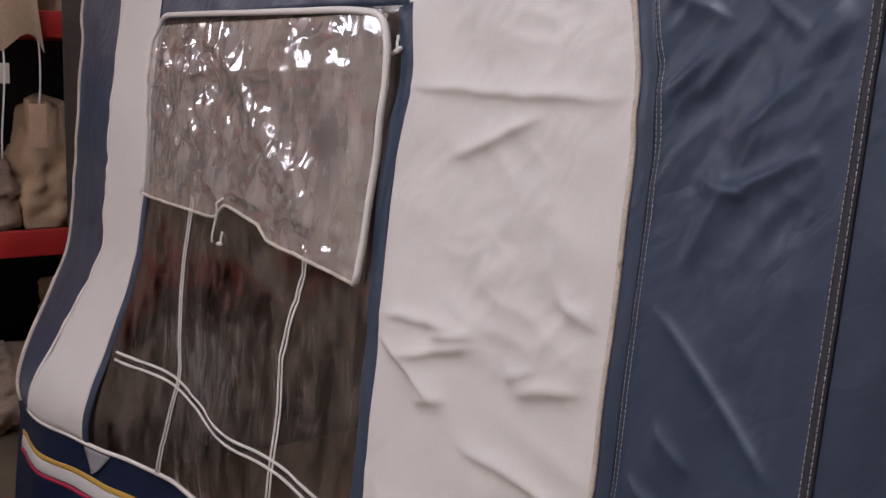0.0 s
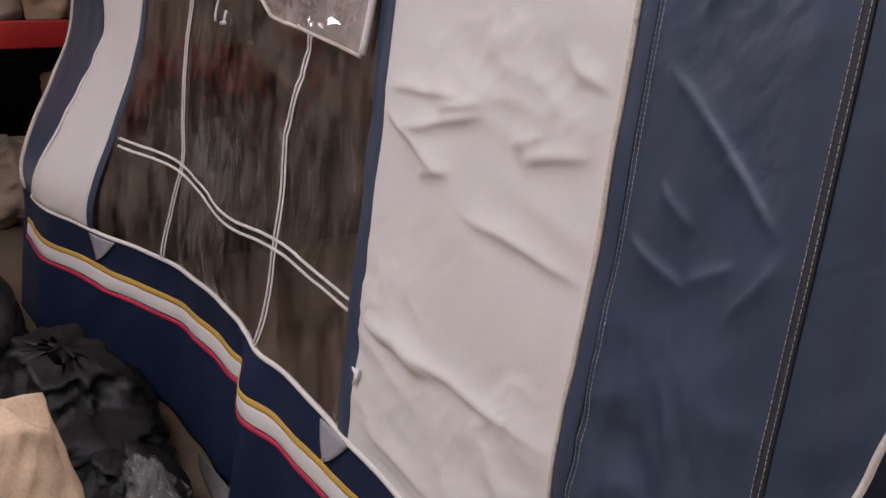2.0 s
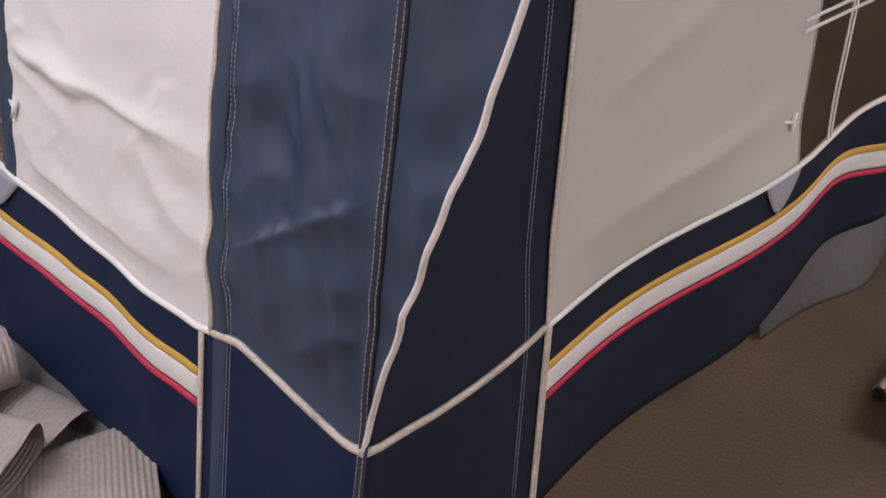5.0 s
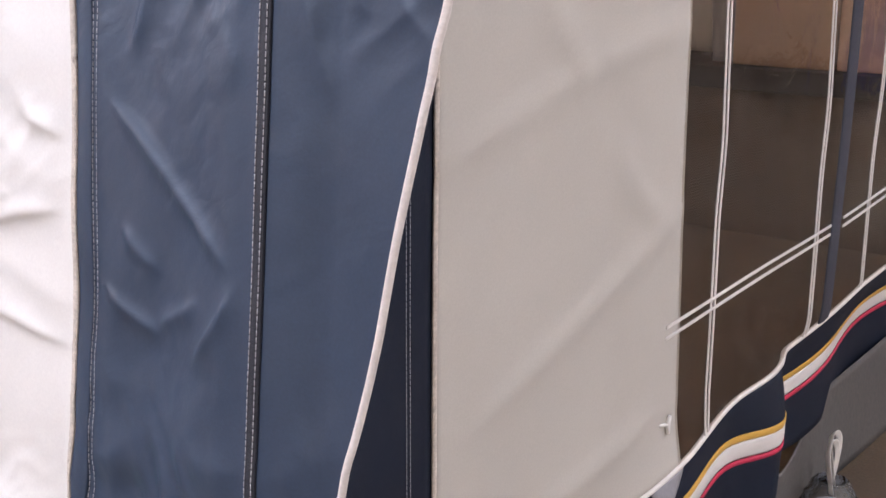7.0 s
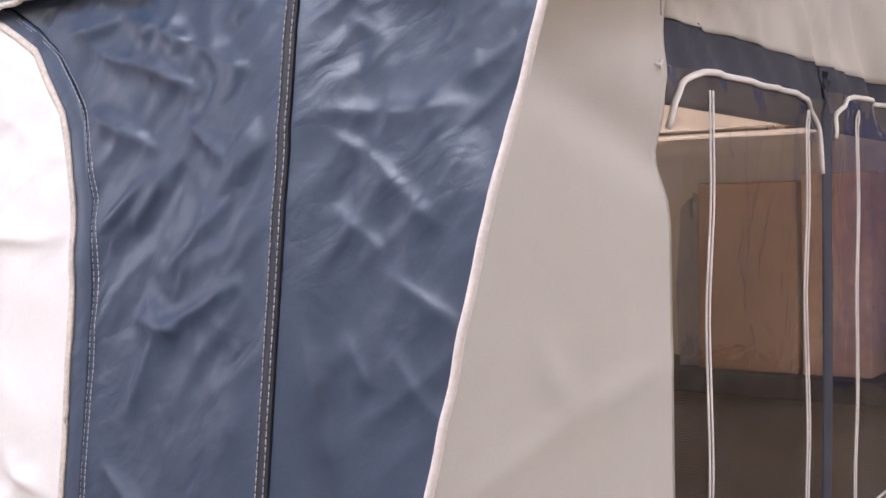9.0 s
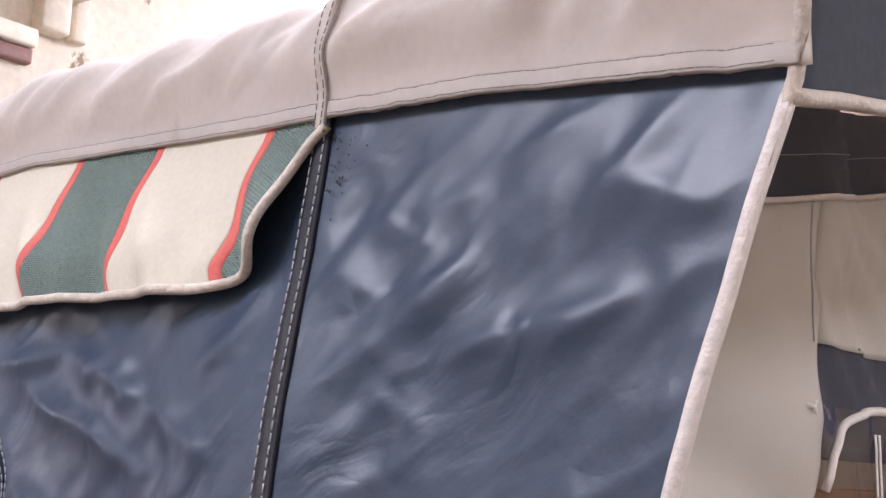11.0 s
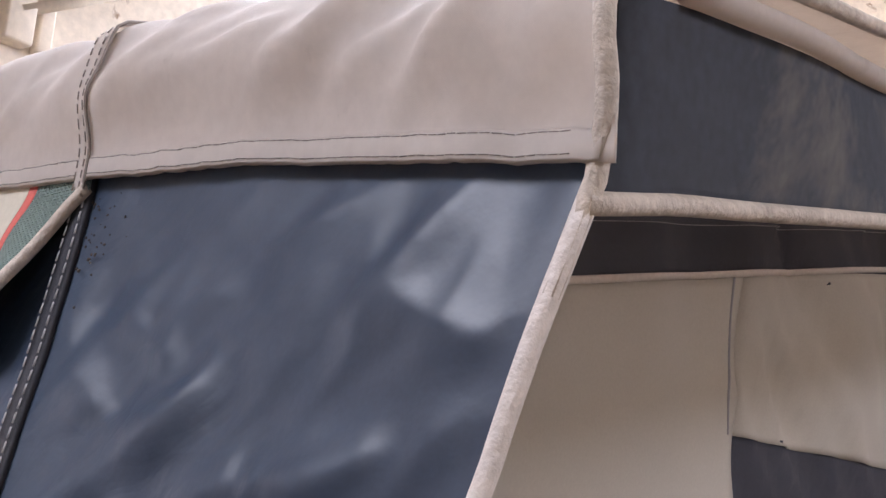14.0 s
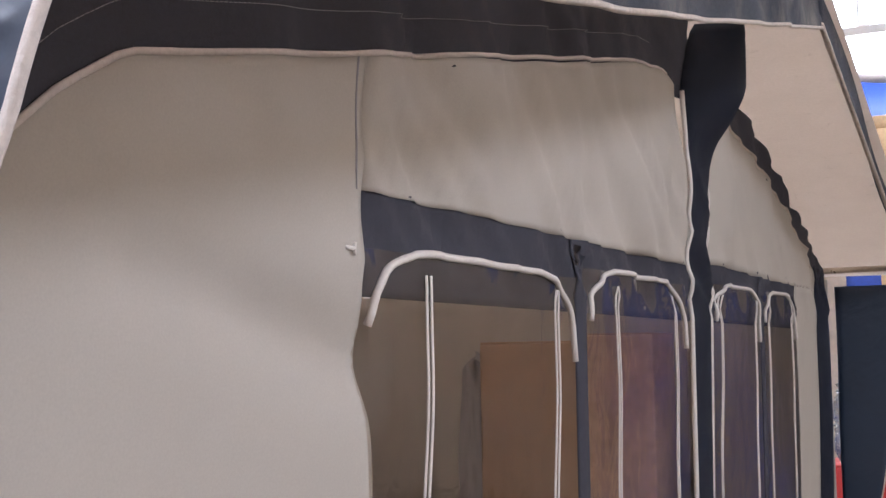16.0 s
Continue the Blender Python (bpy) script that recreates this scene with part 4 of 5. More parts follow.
part("hem", band_bm(hemw, [(u, EAVE(u) + 0.0035) for u in list(np.linspace(-3.5, -0.8, 80)) + list(np.linspace(-0.79, 0.41, 400))], 0.0135, 0.0007, 0.0005), ROOF, roof, "doubled hem")
st = stitch_bm(hemw, [(u, EAVE(u) + 0.0088) for u in np.linspace(-1.6, 0.40, 120)], 0.005, 0.001, 0.0004, 0.0008)
stitch_bm(hemw, [(u, EAVE(u) - 0.0005) for u in np.linspace(-1.6, 0.40, 120)], 0.005, 0.001, 0.0004, 0.001, bm=st)
part("stitching", st, THREAD_DARK, roof)
LAP = lambda z: 0.034 + 0.12 * (z - 2.0)  # noqa: E731
lap = part("seam_lap", band_bm(hemw, [(LAP(z), z) for z in np.linspace(1.99, 2.095, 24)], 0.011, 0.0014, 0.0004, step=0.004), ROOF, roof, "lapped seam")
st = stitch_bm(hemw, [(LAP(z) - 0.004, z) for z in np.linspace(1.99, 2.095, 24)], 0.004, 0.002, 0.0005, 0.0019)
stitch_bm(hemw, [(LAP(z) + 0.003, z) for z in np.linspace(1.99, 2.095, 24)], 0.004, 0.002, 0.0005, 0.0019, bm=st)
part("lap_stitching", st, THREAD_DARK, roof)
part("lap_edge", tube_bm([hemw(LAP(z) + 0.007, z, 0.0015) for z in np.linspace(1.985, 2.095, 20)], 0.0011, 6), THREAD_DARK, roof)
part("front_binding", tube_bm([left(EDGE(z), z, 0.002) for z in (1.9, 1.915, 1.93)] + [hemw(interp(z, [1.94, 1.98, 2.05], [0.403, 0.414, 0.419]), z, interp(z, [1.945, 1.99], [-0.005, 0.002])) for z in np.linspace(1.945, 2.045, 10)] + [roof_near(1.0, t) + Vector((0.004, 0, 0)) for t in np.linspace(0.26, 1.0, 40)], 0.0046, 8), CREAM_PIPING, roof, "soiled cream binding along the roof's front edge")

# fascia under the overhang's rake
RAKE_T = lambda v: interp(v, [0.14, 0.41, 1.06, 2.93], [2.03, 2.085, 2.22, 2.69])  # noqa: E731
RAKE_B = lambda v: interp(v, [0.10, 0.2, 0.49, 1.28, 2.93], [1.93, 1.955, 2.015, 2.185, 2.575])  # noqa: E731
rake = lambda v, z, d=0.0: Vector((0.405 - 0.03 * (v / 2.93) + 0.022 * noise.noise(Vector((v * 5, z * 6, 2))) + d, v, z))  # noqa: E731
fascia = part("fascia", grid_bm(lambda s, t: rake(0.138 + 2.812 * s, RAKE_B(0.138 + 2.812 * s) + (RAKE_T(0.138 + 2.812 * s) - RAKE_B(0.138 + 2.812 * s)) * t), 120, 10), FASCIA, awning, "navy fascia hanging from the rake, grey sheen painted in", thick=0.002)
part("piping", tube_bm([rake(v, RAKE_B(v), 0.002) for v in np.linspace(0.12, 2.95, 120)], 0.005, 8), CREAM_PIPING, fascia, "soiled cream piping")
part("rake_cord", tube_bm([rake(v, RAKE_T(v) + 0.006, 0.004) for v in np.linspace(0.18, 2.95, 120)], 0.007, 8), ROOF, fascia)
part("fascia", grid_bm(lambda s, t: Vector((0.375 + 0.01 * math.sin(9 * s), 2.93 + 2.5 * s, 2.69 - 0.62 * s - 0.105 * t)), 50, 6), FASCIA, awning, "navy fascia hanging from the rake, grey sheen painted in", thick=0.002)
part("piping", tube_bm([(0.378, 2.93 + 2.5 * s, 2.585 - 0.62 * s) for s in np.linspace(0, 1, 50)], 0.008, 8), CREAM_PIPING, awning)
part("eave_pole", tube_bm([(-3.5, 5.3, 2.06), (0.38, 5.3, 2.06)], 0.014, 10), ALU, awning)
part("ridge_pole", tube_bm([(-3.5, 2.93, 2.66), (0.3, 2.93, 2.66)], 0.014, 10), ALU, awning)
part("far_side_wall", grid_bm(lambda s, t: Vector((-3.4 + 3.4 * s, 5.32 + 0.02 * math.sin(12 * s), 0.02 + 2.0 * t)), 30, 20), PALE_SHADED, awning, "far side wall of pale fabric, toned beige-grey for shade", thick=0.002)

# striped pelmet under the long eave
PEL_LINE = rounded([(-3.3, 1.888), (-0.3, 1.885), (-0.08, 1.875), (-0.044, 1.874), (-0.023, 1.878), (-0.007, 1.888), (0.003, 1.904), (0.009, 1.926), (0.0145, 1.95), (0.018, 1.966), (0.026, 1.98), (0.040, 1.99)], 0.012, 5)
PEL_B = lambda u: interp(u, [q[0] for q in PEL_LINE], [q[1] for q in PEL_LINE])  # noqa: E731
pelw = lambda u, z, d=0.0: Vector((u, 0, 0)) + Vector((0, EAVE_Y(u) - 0.002 - 0.036 * smooth((EAVE(u) - z) / 0.12) - (0.007 * math.sin(u * 38 + 25 * (z - 1.9)) + 0.004 * math.sin(u * 95 + 40 * z) + 0.004 * drape(u, z, 0.8, 3.0, 14.0, 6.0, 0.06)) * smooth((EAVE(u) - z) / 0.1) - d, z))  # noqa: E731
pelmet = new("pelmet")
pelmet.parent = awning
pelmet["label"] = "striped cream, green and red canvas pelmet"
STRIPES = [(-0.036, 0.040, STRIPE_GREEN)]
u = -0.036
while u > -3.3:
    for w, m in ((0.011, STRIPE_RED), (0.138, STRIPE_CREAM), (0.011, STRIPE_RED), (0.120, STRIPE_GREEN), (0.012, STRIPE_RED), (0.145, STRIPE_CREAM), (0.012, STRIPE_RED), (0.110, STRIPE_GREEN)):
        STRIPES.append((u - w, u, m))
        u -= w


def stripe_at(u, t):
    """A place on the pelmet: the stripes lean a little, all but its shaped end."""
    z = PEL_B(u) + (EAVE(u) + 0.004 - PEL_B(u)) * t
    return pelw(u + (0.09 * (z - 1.935) + 0.006 * math.sin(70 * z + 9 * u)) * (1 - smooth((u + 0.036) / 0.05)) * smooth((z - PEL_B(u)) / 0.02), z)


for a, c, m in STRIPES:
    k = max(3, int((c - a) / 0.003)) if c > -1.2 else 4
    part("stripe", grid_bm(lambda s, t, a=a, c=c: stripe_at(a + (c - a) * s, t), k, 30), m, pelmet, thick=0.0015)
part("binding", tube_bm([pelw(u, PEL_B(u), 0.002) for u in list(np.linspace(-3.3, -0.13, 160)) + list(np.linspace(-0.125, 0.040, 120))], 0.0042, 8), CREAM_PIPING, pelmet, "soiled cream binding")

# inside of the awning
# added sheet: blocks light from the open back so the inside stays dark
tagged(part("light_blocking_sheet", grid_bm(lambda s, t: Vector((-3.5 + 0.03 * math.sin(14 * s), 0.25 + 5.0 * s, 2.6 * t)), 40, 12), material("dark_brown_blocker", (0.04, 0.03, 0.025), 0.7, vary=0.2, grain=40, bump=0.4), thick=0.003), "dark brown sheet added at the back to keep the awning's inside dark", "tarpaulin")


def crate(name, label, category, x, y, z, w, d, h, turn, mat, tape=None, group=""):
    """A cardboard box with flaps meeting at a slit, and a strip of tape."""
    ob = thing(name, label, category, group=group)
    part("body", box_bm(-w / 2, w / 2, -d / 2, d / 2, 0.0, h - 0.004, min(w, d, h) * 0.03), mat, ob)
    part("flap", box_bm(-w / 2 + 0.003, w / 2 - 0.003, -d / 2 + 0.003, -0.003, h - 0.003, h + 0.002, 0.001), mat, ob)
    part("flap", box_bm(-w / 2 + 0.003, w / 2 - 0.003, 0.003, d / 2 - 0.003, h - 0.003, h + 0.002, 0.001), mat, ob)
    if tape:
        part("tape", box_bm(-w / 2 - 0.002, w / 2 + 0.002, -0.025, 0.025, h + 0.0025, h + 0.0045), tape, ob, "strip of packing tape")
    ob.matrix_world = pose(x, y, z, 0, 0, turn)
    return ob


def sack(name, label, category, x, y, z, rx, ry, h, mat, seed, top=0.35, neck=0.0, turn=0.0, crumple=0.12, flat=0.0):
    """A soft filled bag: rounded, slumped and creased, resting on its base."""
    def fn(s, t):
        a = s * 2 * math.pi
        r = (1 - top * smooth((t - 0.45) / 0.55)) * (0.86 + 0.14 * math.sin(math.pi * min(1, t * 1.6))) if t < 0.93 else (1 - top) * (1 - (t - 0.93) / 0.07 * (1 - neck))
        q = Vector((math.cos(a) * 1.6, math.sin(a) * 1.6, t * 2.2 + seed))
        r *= 1 + crumple * (noise.noise(q * 1.3) + 0.8 * (ridged(q.x + q.z, q.y - q.z, 1.9, seed) - 0.5) * 0.8)
        sq = 1 / max(abs(math.cos(a)), abs(math.sin(a))) ** 0.55
        zz = h * min(t, 0.985) * (1 + 0.12 * noise.noise(Vector((math.cos(a), math.sin(a), seed + 3)))) if t > 0.02 else 0.0
        return Vector((rx * r * math.cos(a) * sq, ry * r * math.sin(a) * sq, zz))
    bm = grid_bm(fn, 48, 34)
    bmesh.ops.remove_doubles(bm, verts=bm.verts, dist=0.0004)
    ob = tagged(part(name, bm, mat), label, category)
    ob.matrix_world = pose(x, y, z, 0, 0, turn)
    return ob


bench = thing("storage_bench", "low dark storage bench against the awning's side", "bench")
part("top", box_bm(-2.2, -0.25, 4.55, 5.15, 0.72, 0.83, 0.01), DARK, bench)
part("front", box_bm(-2.2, -0.25, 4.6, 4.63, 0.0, 0.72, 0.004), CARPET, bench, "dark brown cloth front")
for bx in (-2.15, -0.3):
    part("leg", box_bm(bx - 0.03, bx + 0.03, 4.66, 5.1, 0.0, 0.72, 0.004), DARK, bench)
crate("board_carton", "tall pinkish cardboard carton standing on the bench", "box", -0.81, 4.83, 0.83, 0.32, 0.36, 0.95, 1, PINK_CARD, WHITE_SHEET)
crate("board_carton", "wide brown cardboard carton standing on the bench", "box", -1.235, 4.83, 0.83, 0.5, 0.36, 0.92, -1, CARD, TAN)
sack("cloth_roll", "upright roll of pale grey cloth on the bench", "cloth", -1.58, 4.8, 0.83, 0.075, 0.08, 0.84, GREY_TAB, 14.0, top=0.15, crumple=0.2)

sack("stuffed_bag", "dark stuffed bag on the awning's floor", "bag", -1.3, 2.6, 0, 0.3, 0.26, 0.9, BLACK_BAG, 4.0)

# storage rack behind the awning's far end
rack = thing("storage_rack", "pallet rack with red beams, loaded with folded canvas", "rack")
for ry in (-1.6, 0.9, 3.0):
    for rx in (-4.12, -4.95):
        part("upright", box_bm(rx - 0.04, rx + 0.04, ry - 0.04, ry + 0.04, 0, 2.9, 0.006), DARK, rack)
for bz in (0.84, 1.74, 2.6):
    for rx in (-4.10, -4.97):
        part("beam", box_bm(rx - 0.025, rx + 0.025, -1.56, 2.96, bz - 0.055, bz + 0.055, 0.006), RED_STEEL, rack, "red beam")
    part("deck", box_bm(-4.94, -4.13, -1.56, 2.96, bz + 0.01, bz + 0.04), DARK, rack)
part("back_board", box_bm(-5.04, -5.01, -1.6, 3.0, 0.0, 2.9), DARK, rack)
for k, (ry, w, h, m, what) in enumerate([(-1.1, 0.3, 0.42, CLOTH, "brown"), (-0.45, 0.32, 0.5, TAN, "tan"), (0.12, 0.2, 0.32, CLOTH, "soiled beige"), (0.42, 0.16, 0.55, TAN, "tan"), (0.75, 0.2, 0.4, WHITE_SHEET, "off-white"), (1.4, 0.34, 0.5, CLOTH, "brown"), (2.2, 0.34, 0.44, TAN, "tan")]):
    sack("folded_tarp", f"{what} folded canvas tarp slumped on the rack shelf", "tarp", -4.42, ry, 0.89, 0.26, w, h, m, 10.0 + k, crumple=0.3)
    sack("folded_tarp", f"{what} folded canvas tarp under the rack's lowest beam", "tarp", -4.42, ry + 0.1, 0.0, 0.28, w, h * 1.1, WHITE_SHEET if k % 3 == 1 else m, 30.0 + k, crumple=0.3)
    sack("folded_tarp", f"{what} folded canvas tarp on the rack's upper shelf", "tarp", -4.45, ry, 1.79, 0.25, w, h * 1.1, m, 50.0 + k, crumple=0.3)
bag_hung = thing("hanging_bag", "clear bag of tan cord hanging from the rack with tags", "bag")
part("pouch", grid_bm(lambda s, t: Vector((-4.03 + 0.05 * math.cos(s * 6.283) * (0.4 + t), 0.2 + (0.13 - 0.04 * t) * math.sin(s * 6.283), 1.66 + 0.3 * t + 0.04 * math.sin(3 * s * 6.283) * (1 - t))), 24, 10), TAN, bag_hung)
for ty, z0, z1 in ((0.16, 1.2, 1.7), (0.3, 1.42, 1.7)):
    part("string", tube_bm([(-4.03, ty + 0.01 * math.sin(9 * z), z) for z in np.linspace(z0, z1, 14)], 0.004, 6), WHITE_PLASTIC, bag_hung)
part("tag", box_bm(-4.036, -4.03, 0.26, 0.33, 1.24, 1.42, 0.002), PINK_CARD, bag_hung, "buff card tag")
part("tag", box_bm(-4.036, -4.03, 0.13, 0.19, 1.5, 1.58, 0.002), PAPER, bag_hung, "buff card tag")

# things on the carpet along the long wall
def white_fn(s, t):
    """A flat wedge-shaped bag, pinched at its top edge and creased down its face."""
    a = s * 2 * math.pi
    sq = (abs(math.cos(a)) ** 9 + abs(math.sin(a)) ** 9) ** (-1 / 9)
    k = min(t, 0.94) / 0.94
    n_ = 0.010 * noise.noise(Vector((3 * math.cos(a), 3 * math.sin(a), 3 * t))) + 0.008 * drape(math.cos(a), t, 1.3, 2.0, 2.4, 6.0, 0.06)
    end = 1.0 if t < 0.94 else 1 - (t - 0.94) / 0.06
    return Vector((0.29 * sq * math.cos(a) * (0.25 + 0.75 * end) + n_, (0.075 - 0.062 * k) * sq * math.sin(a) * end + n_ * 0.8 * smooth(t / 0.2), 0.335 * k + 0.012 * noise.noise(Vector((3 * math.cos(a), 0, 2))) * k))


bm = grid_bm(white_fn, 120, 60)
bmesh.ops.remove_doubles(bm, verts=bm.verts, dist=0.0004)
tagged(part("wrapped_parcel", bm, WHITE_SHEET), "off-white polythene-wrapped flat parcel standing on the carpet", "parcel").matrix_world = pose(-0.865, -0.515, 0, 0, 0, 41.5)
sack("nylon_bag", "bright green nylon bag lying crumpled on the carpet", "bag", -1.2, -0.36, 0, 0.2, 0.14, 0.2, GREEN, 3.0, top=0.5, turn=20, crumple=0.35)
sack("canvas_sack", "tan canvas sack standing on the carpet", "sack", -1.51, -0.50, 0, 0.16, 0.15, 0.43, TAN, 6.0, top=0.3, crumple=0.2)
sack("refuse_bag", "black plastic bag slumped against the skirt", "bag", -2.15, -0.2, 0, 0.36, 0.2, 0.27, BLACK_BAG, 8.0, top=0.4, crumple=0.35)
sack("refuse_bag", "black plastic bag slumped on the carpet", "bag", -2.8, -0.45, 0, 0.36, 0.26, 0.42, BLACK_BAG, 2.0, top=0.4, crumple=0.35)
sack("dark_sheeting", "dark polythene sheeting heaped against the skirt", "sheeting", -1.82, -0.17, 0, 0.3, 0.14, 0.13, BLACK_BAG, 22.0, top=0.5, crumple=0.5, turn=-8)
sack("clear_bag", "small clear plastic bag with a white drawstring", "bag", -1.62, -0.16, 0, 0.12, 0.08, 0.16, BAG_FILM, 12.0, top=0.55, crumple=0.5)
tagged(part("timber_offcut", box_bm(-0.16, 0.16, -0.04, 0.04, 0, 0.06, 0.004), material("stained_timber", (0.2, 0.1, 0.05), 0.7, vary=0.2, grain=30)), "short stained timber offcut on the carpet", "wood").matrix_world = pose(-1.72, -0.33, 0, 0, 0, 30)


def mat_fold(x, y, z, w, d, turn, bend, name="ribbed_mat"):
    """A thick fold of ribbed matting, rounded over at its edges."""
    def fn(s, t):
        a = s * 2 * math.pi
        q = (abs(math.cos(a)) ** 4 + abs(math.sin(a)) ** 4) ** -0.25
        yy = d * (t - 0.5)
        rib = 0.0022 * math.sin(t * d / 0.011 * 2 * math.pi)
        hz = 0.035 * (1 + 0.3 * noise.noise(Vector((t * 3, a, bend))))
        sag = 0.03 * noise.noise(Vector((t * 2.4, bend, math.cos(a))))
        return Vector((w / 2 * q * math.cos(a) + bend * math.sin(t * 3.1) * 0.12, yy, max(0.0, hz + (hz + rib) * q * math.sin(a) * 0.9 + sag)))
    n_ = int(d / 0.011 * 4)
    ob = tagged(part(name, grid_bm(fn, 30, n_), RIB), "grey-brown ribbed matting folded on the carpet", "mat", group="folded ribbed matting")
    ob.matrix_world = pose(x, y, z, 0, 0, turn)
    return ob


mat_fold(-1.22, -0.17, 0.0, 0.3, 0.4, -50, 0.4)
mat_fold(-0.92, -0.22, 0.0, 0.26, 0.5, -70, -0.5)
mat_fold(-0.66, -0.22, 0.0, 0.3, 0.5, -30, 0.3)
mat_fold(-1.02, -0.2, 0.072, 0.17, 0.34, -20, 0.6)
mat_fold(-0.78, -0.3, 0.072, 0.16, 0.36, -60, -0.4)

# things on the carpet along the gable
carrier = thing("carrier_bag", "small white plastic carrier bag with raised handles", "bag", group="")
body_ = grid_bm(lambda s, t: Vector((0.07 * math.cos(s * 6.283) * (1 - 0.5 * t ** 2) * (1 + 0.25 * ridged(s * 9, t * 4, 1.0, 2.0)), 0.08 * math.sin(s * 6.283) * (1 - 0.6 * t ** 2) * (1 + 0.2 * ridged(s * 7, t * 4, 1.0, 5.0)), 0.13 * t)), 30, 14)
part("pouch", body_, BAG_FILM, carrier)
part("contents", grid_bm(lambda s, t: Vector((0.055 * math.sin(t * 3.14) * math.cos(s * 6.283), 0.06 * math.sin(t * 3.14) * math.sin(s * 6.283), 0.035 - 0.034 * math.cos(t * 3.14))), 16, 10), GREY_TAB, carrier)
for hy in (-0.03, 0.03):
    part("handle", grid_bm(lambda s, t, hy=hy: Vector((0.012 * (t - 0.5) + 0.01 * math.sin(7 * s), hy + (0.042 + 0.012 * (t - 0.5)) * math.cos(math.pi * s), 0.12 + (0.12 + 0.012 * t) * math.sin(math.pi * s))), 24, 4), WHITE_SHEET, carrier, thick=0.001)
carrier.matrix_world = pose(0.05, 1.955, 0.0, 0, 0, 15)
for k, (px_, py_) in enumerate([(0.25, 1.22), (0.29, 1.23), (0.335, 1.3), (0.27, 1.26)]):
    tube_ = thing("tent_pole", "bare aluminium tent pole lying on the carpet", "pole", group="bundle of tent poles")
    zz = 0.016 if k < 3 else 0.045
    bm = tube_bm([(px_, py_, zz), (px_ - 0.08, py_ + 1.3, zz)], 0.0155, 16)
    part("shaft", bm, ALU, tube_)
    part("end_plug", tube_bm([(px_ + 0.0006, py_ - 0.009, zz), (px_, py_ + 0.001, zz)], 0.0125, 12), DARK, tube_, "dark plastic plug")
sheet = part("paper_sleeve", grid_bm(lambda s, t: Vector((0.26 * (s - 0.5), 0.34 * (t - 0.5), 0.075 + 0.015 * ridged(s * 2, t * 2, 1.5, 3.0) - 0.05 * smooth((s - 0.75) / 0.25))), 24, 24), PAPER, thick=0.003)
tagged(sheet, "creased buff paper sleeve lying over the poles", "paper").matrix_world = pose(0.42, 1.25, 0.0, 0, 0, 12)

# far end of the hall
platform = thing("storage_platform", "raised storage platform on white posts", "platform")
part("deck", box_bm(-5.0, -0.75, 8.5, 10.2, 4.35, 4.47, 0.005), PINE, platform)
for px_ in (-4.6, -2.15, -0.85):
    part("post", box_bm(px_ - 0.06, px_ + 0.06, 8.9, 9.02, 0, 6.6, 0.006), WHITE_PAINT, platform)
brace = tube_bm([(-2.1, 8.8, 4.7), (-0.6, 8.8, 5.65)], 0.055, 8)
part("brace", brace, WHITE_PAINT, platform, "white diagonal brace")
crate("board_carton", "tall brown cardboard carton on the platform", "box", -1.28, 9.2, 4.47, 0.5, 0.4, 0.95, 6, CARD, TAN)
crate("panel_box", "white panel box on the platform", "box", -2.0, 9.5, 4.47, 0.75, 0.3, 1.3, 0, WHITE_PAINT)
crate("board_carton", "red-brown carton on the platform", "box", -1.62, 9.6, 4.47, 0.14, 0.3, 1.4, 0, BROWN_STEEL)
crate("board_carton", "flattened red-brown carton on the platform", "box", -2.9, 9.3, 4.47, 0.5, 0.3, 1.2, 10, BROWN_STEEL)
blue = thing("blue_tent", "royal blue display tent pitched beyond the awning", "tent")
part("canopy", grid_bm(lambda s, t: Vector((-0.55 + 3.2 * s, 9.5 + 1.4 * t, 3.95 - 0.55 * s - 0.25 * t + 0.03 * math.sin(9 * s))), 20, 8), WHITE_SHEET, blue, "white canopy", thick=0.003)
part("wall", grid_bm(lambda s, t: Vector((-0.5 + 3.1 * s, 9.55 + 0.03 * math.sin(20 * s), (3.9 - 0.55 * s) * t)), 40, 10), BLUE_TENT, blue, thick=0.003)
# bare timber frame: one rail on two posts
frame_ = thing("timber_frame", "pale pine timber frame beyond the awning", "stand")
part("rail", box_bm(-0.45, 1.4, 8.9, 8.98, 3.35, 3.45, 0.005), PINE, frame_)
part("post", box_bm(-0.16, -0.04, 8.9, 8.98, 0, 3.35, 0.005), PINE, frame_)
part("post", box_bm(1.28, 1.4, 8.9, 8.98, 0, 3.35, 0.005), PINE, frame_)
sack("refuse_bag", "crumpled clear bag of tent parts on cartons", "bag", -0.15, 8.4, 0.9, 0.28, 0.28, 0.8, BAG_FILM, 15.0, crumple=0.5)
crate("board_carton", "red cardboard carton beyond the awning", "box", -0.2, 8.4, 0.0, 0.7, 0.6, 0.9, 5, RED_STEEL)

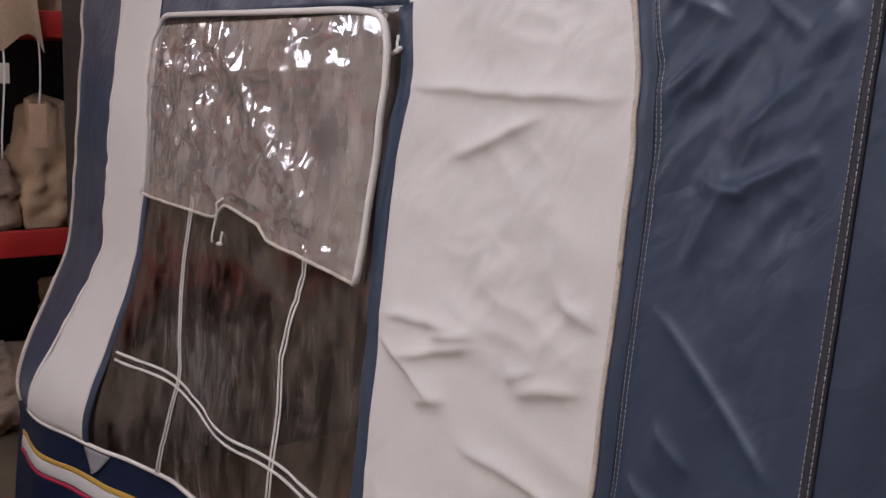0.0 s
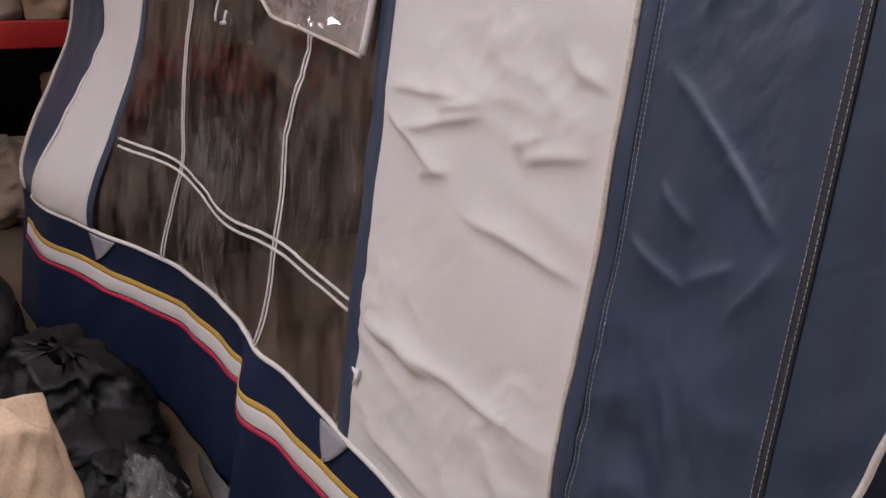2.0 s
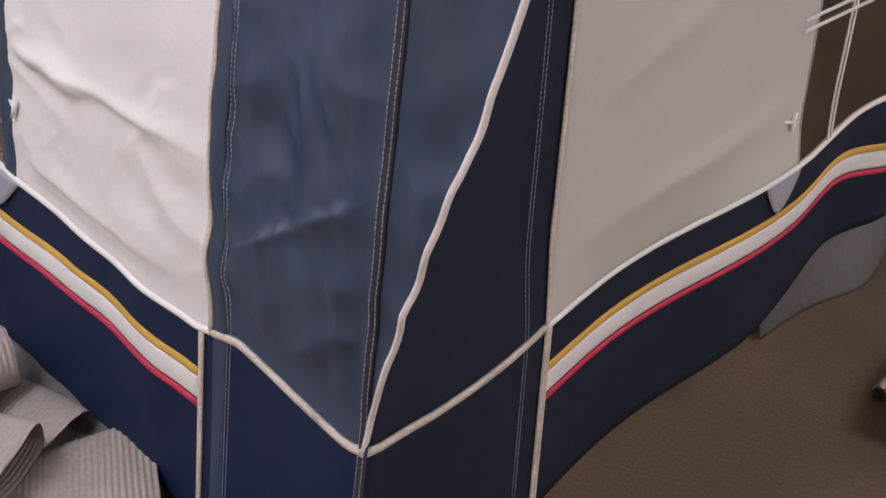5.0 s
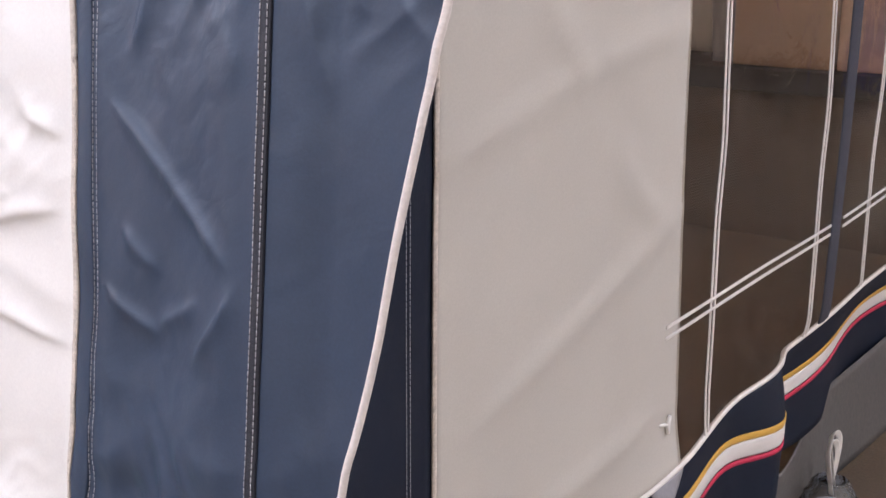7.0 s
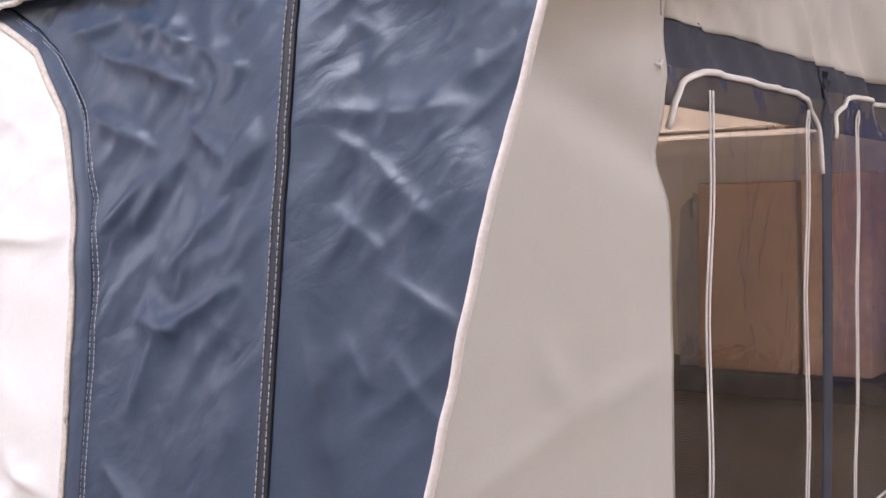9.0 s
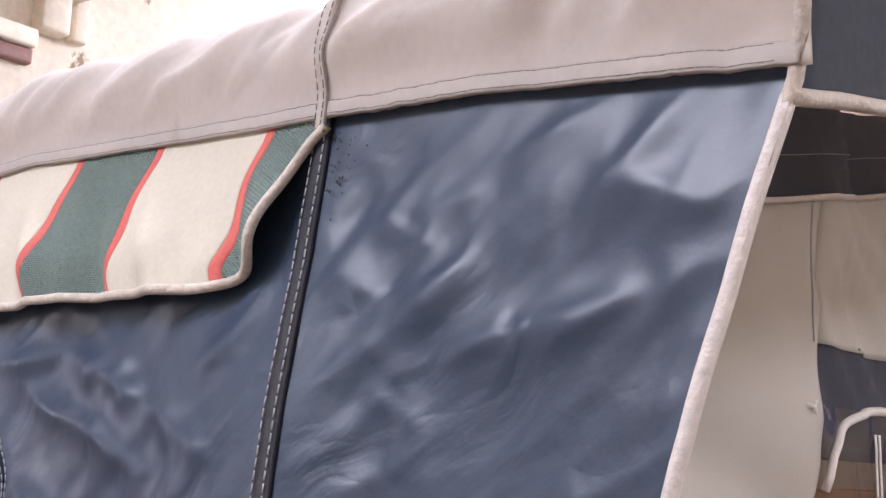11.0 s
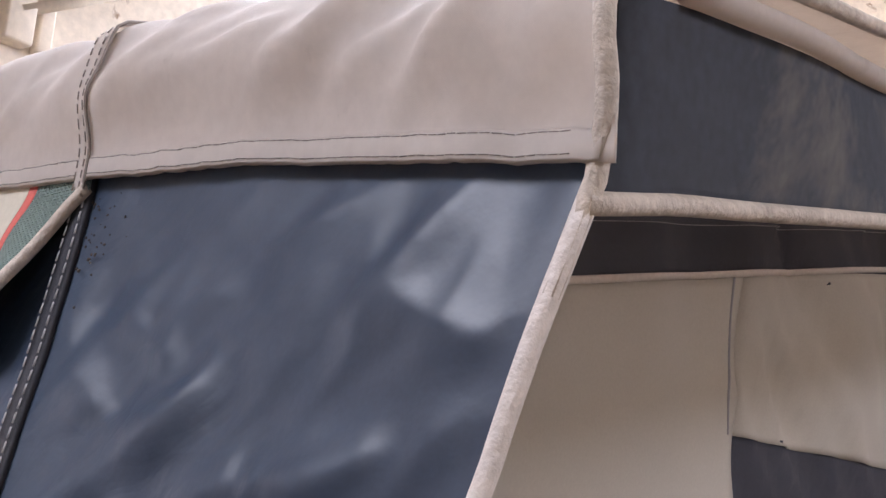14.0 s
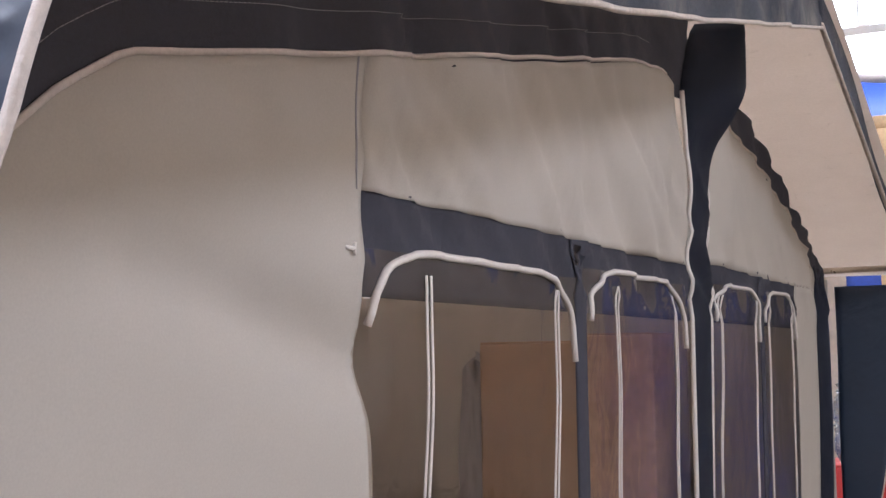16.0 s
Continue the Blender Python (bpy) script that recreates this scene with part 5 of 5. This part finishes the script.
# flaking west wall
trim_ = thing("ledge", "plaster ledge on the west wall, red-brown along its lower part", "ledge", kind="structure")
part("moulding", box_bm(X0, X0 + 0.14, -2.0, 3.5, 4.55, 4.68, 0.02), HALL_WALL, trim_)
part("moulding", box_bm(X0, X0 + 0.09, -2.0, 3.5, 4.44, 4.55, 0.02), BROWN_STEEL, trim_, "red-brown lower moulding")
part("pilaster", box_bm(X0, X0 + 0.16, 3.5, 3.72, 4.7, H, 0.02), HALL_WALL, trim_)
part("pilaster", box_bm(X0, X0 + 0.1, 3.78, 3.9, 4.7, H, 0.02), HALL_WALL, trim_)
handrail = thing("handrail", "red-brown pipe handrail on a cream timber string", "handrail")
part("pipe", tube_bm([(X0 + 0.2, 3.95, 5.38), (X0 + 0.2, 6.4, 6.95)], 0.055, 12), BROWN_STEEL, handrail)
part("string", tube_bm([(X0 + 0.1, 3.6, 4.95), (X0 + 0.1, 5.0, 5.75)], 0.07, 6), HALL_WALL, handrail, "cream timber string")
part("bracket", tube_bm([(X0 + 0.0, 4.75, 5.72), (X0 + 0.2, 4.75, 5.9)], 0.04, 8), BROWN_STEEL, handrail)
window_2 = thing("window_2", "high hall window in the west wall, glaring with daylight", "window", kind="structure")
part("pane", box_bm(X0 - 0.16, X0 - 0.14, 5.7, 9.5, 5.4, 7.4), SKY_GLOW, window_2, "bright frosted pane", smooth=False)
for gy in (5.75, 7.0, 8.2, 9.45):
    part("mullion", box_bm(X0 - 0.13, X0 - 0.04, gy - 0.05, gy + 0.05, 5.4, 7.4), WHITE_PAINT, window_2, smooth=False)

SOIL = material("ground_in_soil", (0.06, 0.045, 0.038), 0.9, vary=0.3, grain=300, bump=0.4)
random.seed(5)
bm = bmesh.new()
for k in range(70):
    u, z = 0.034 + random.gauss(0.012, 0.016), 1.985 - abs(random.gauss(0.0, 0.03))
    if u < SEAM(z) + 0.012:
        continue
    r = random.uniform(0.0003, 0.0011)
    ring = [bm.verts.new(left(u + r * math.cos(a) * random.uniform(0.5, 1.4), z + r * math.sin(a) * random.uniform(0.5, 1.4), 0.0035)) for a in np.linspace(0, 5.4, 7)]
    bm.faces.new(ring)
tagged(part("soil_specks", bm, SOIL, awning, "brown dirt ground in at the corner", thick=0.0006), kind="stuff")
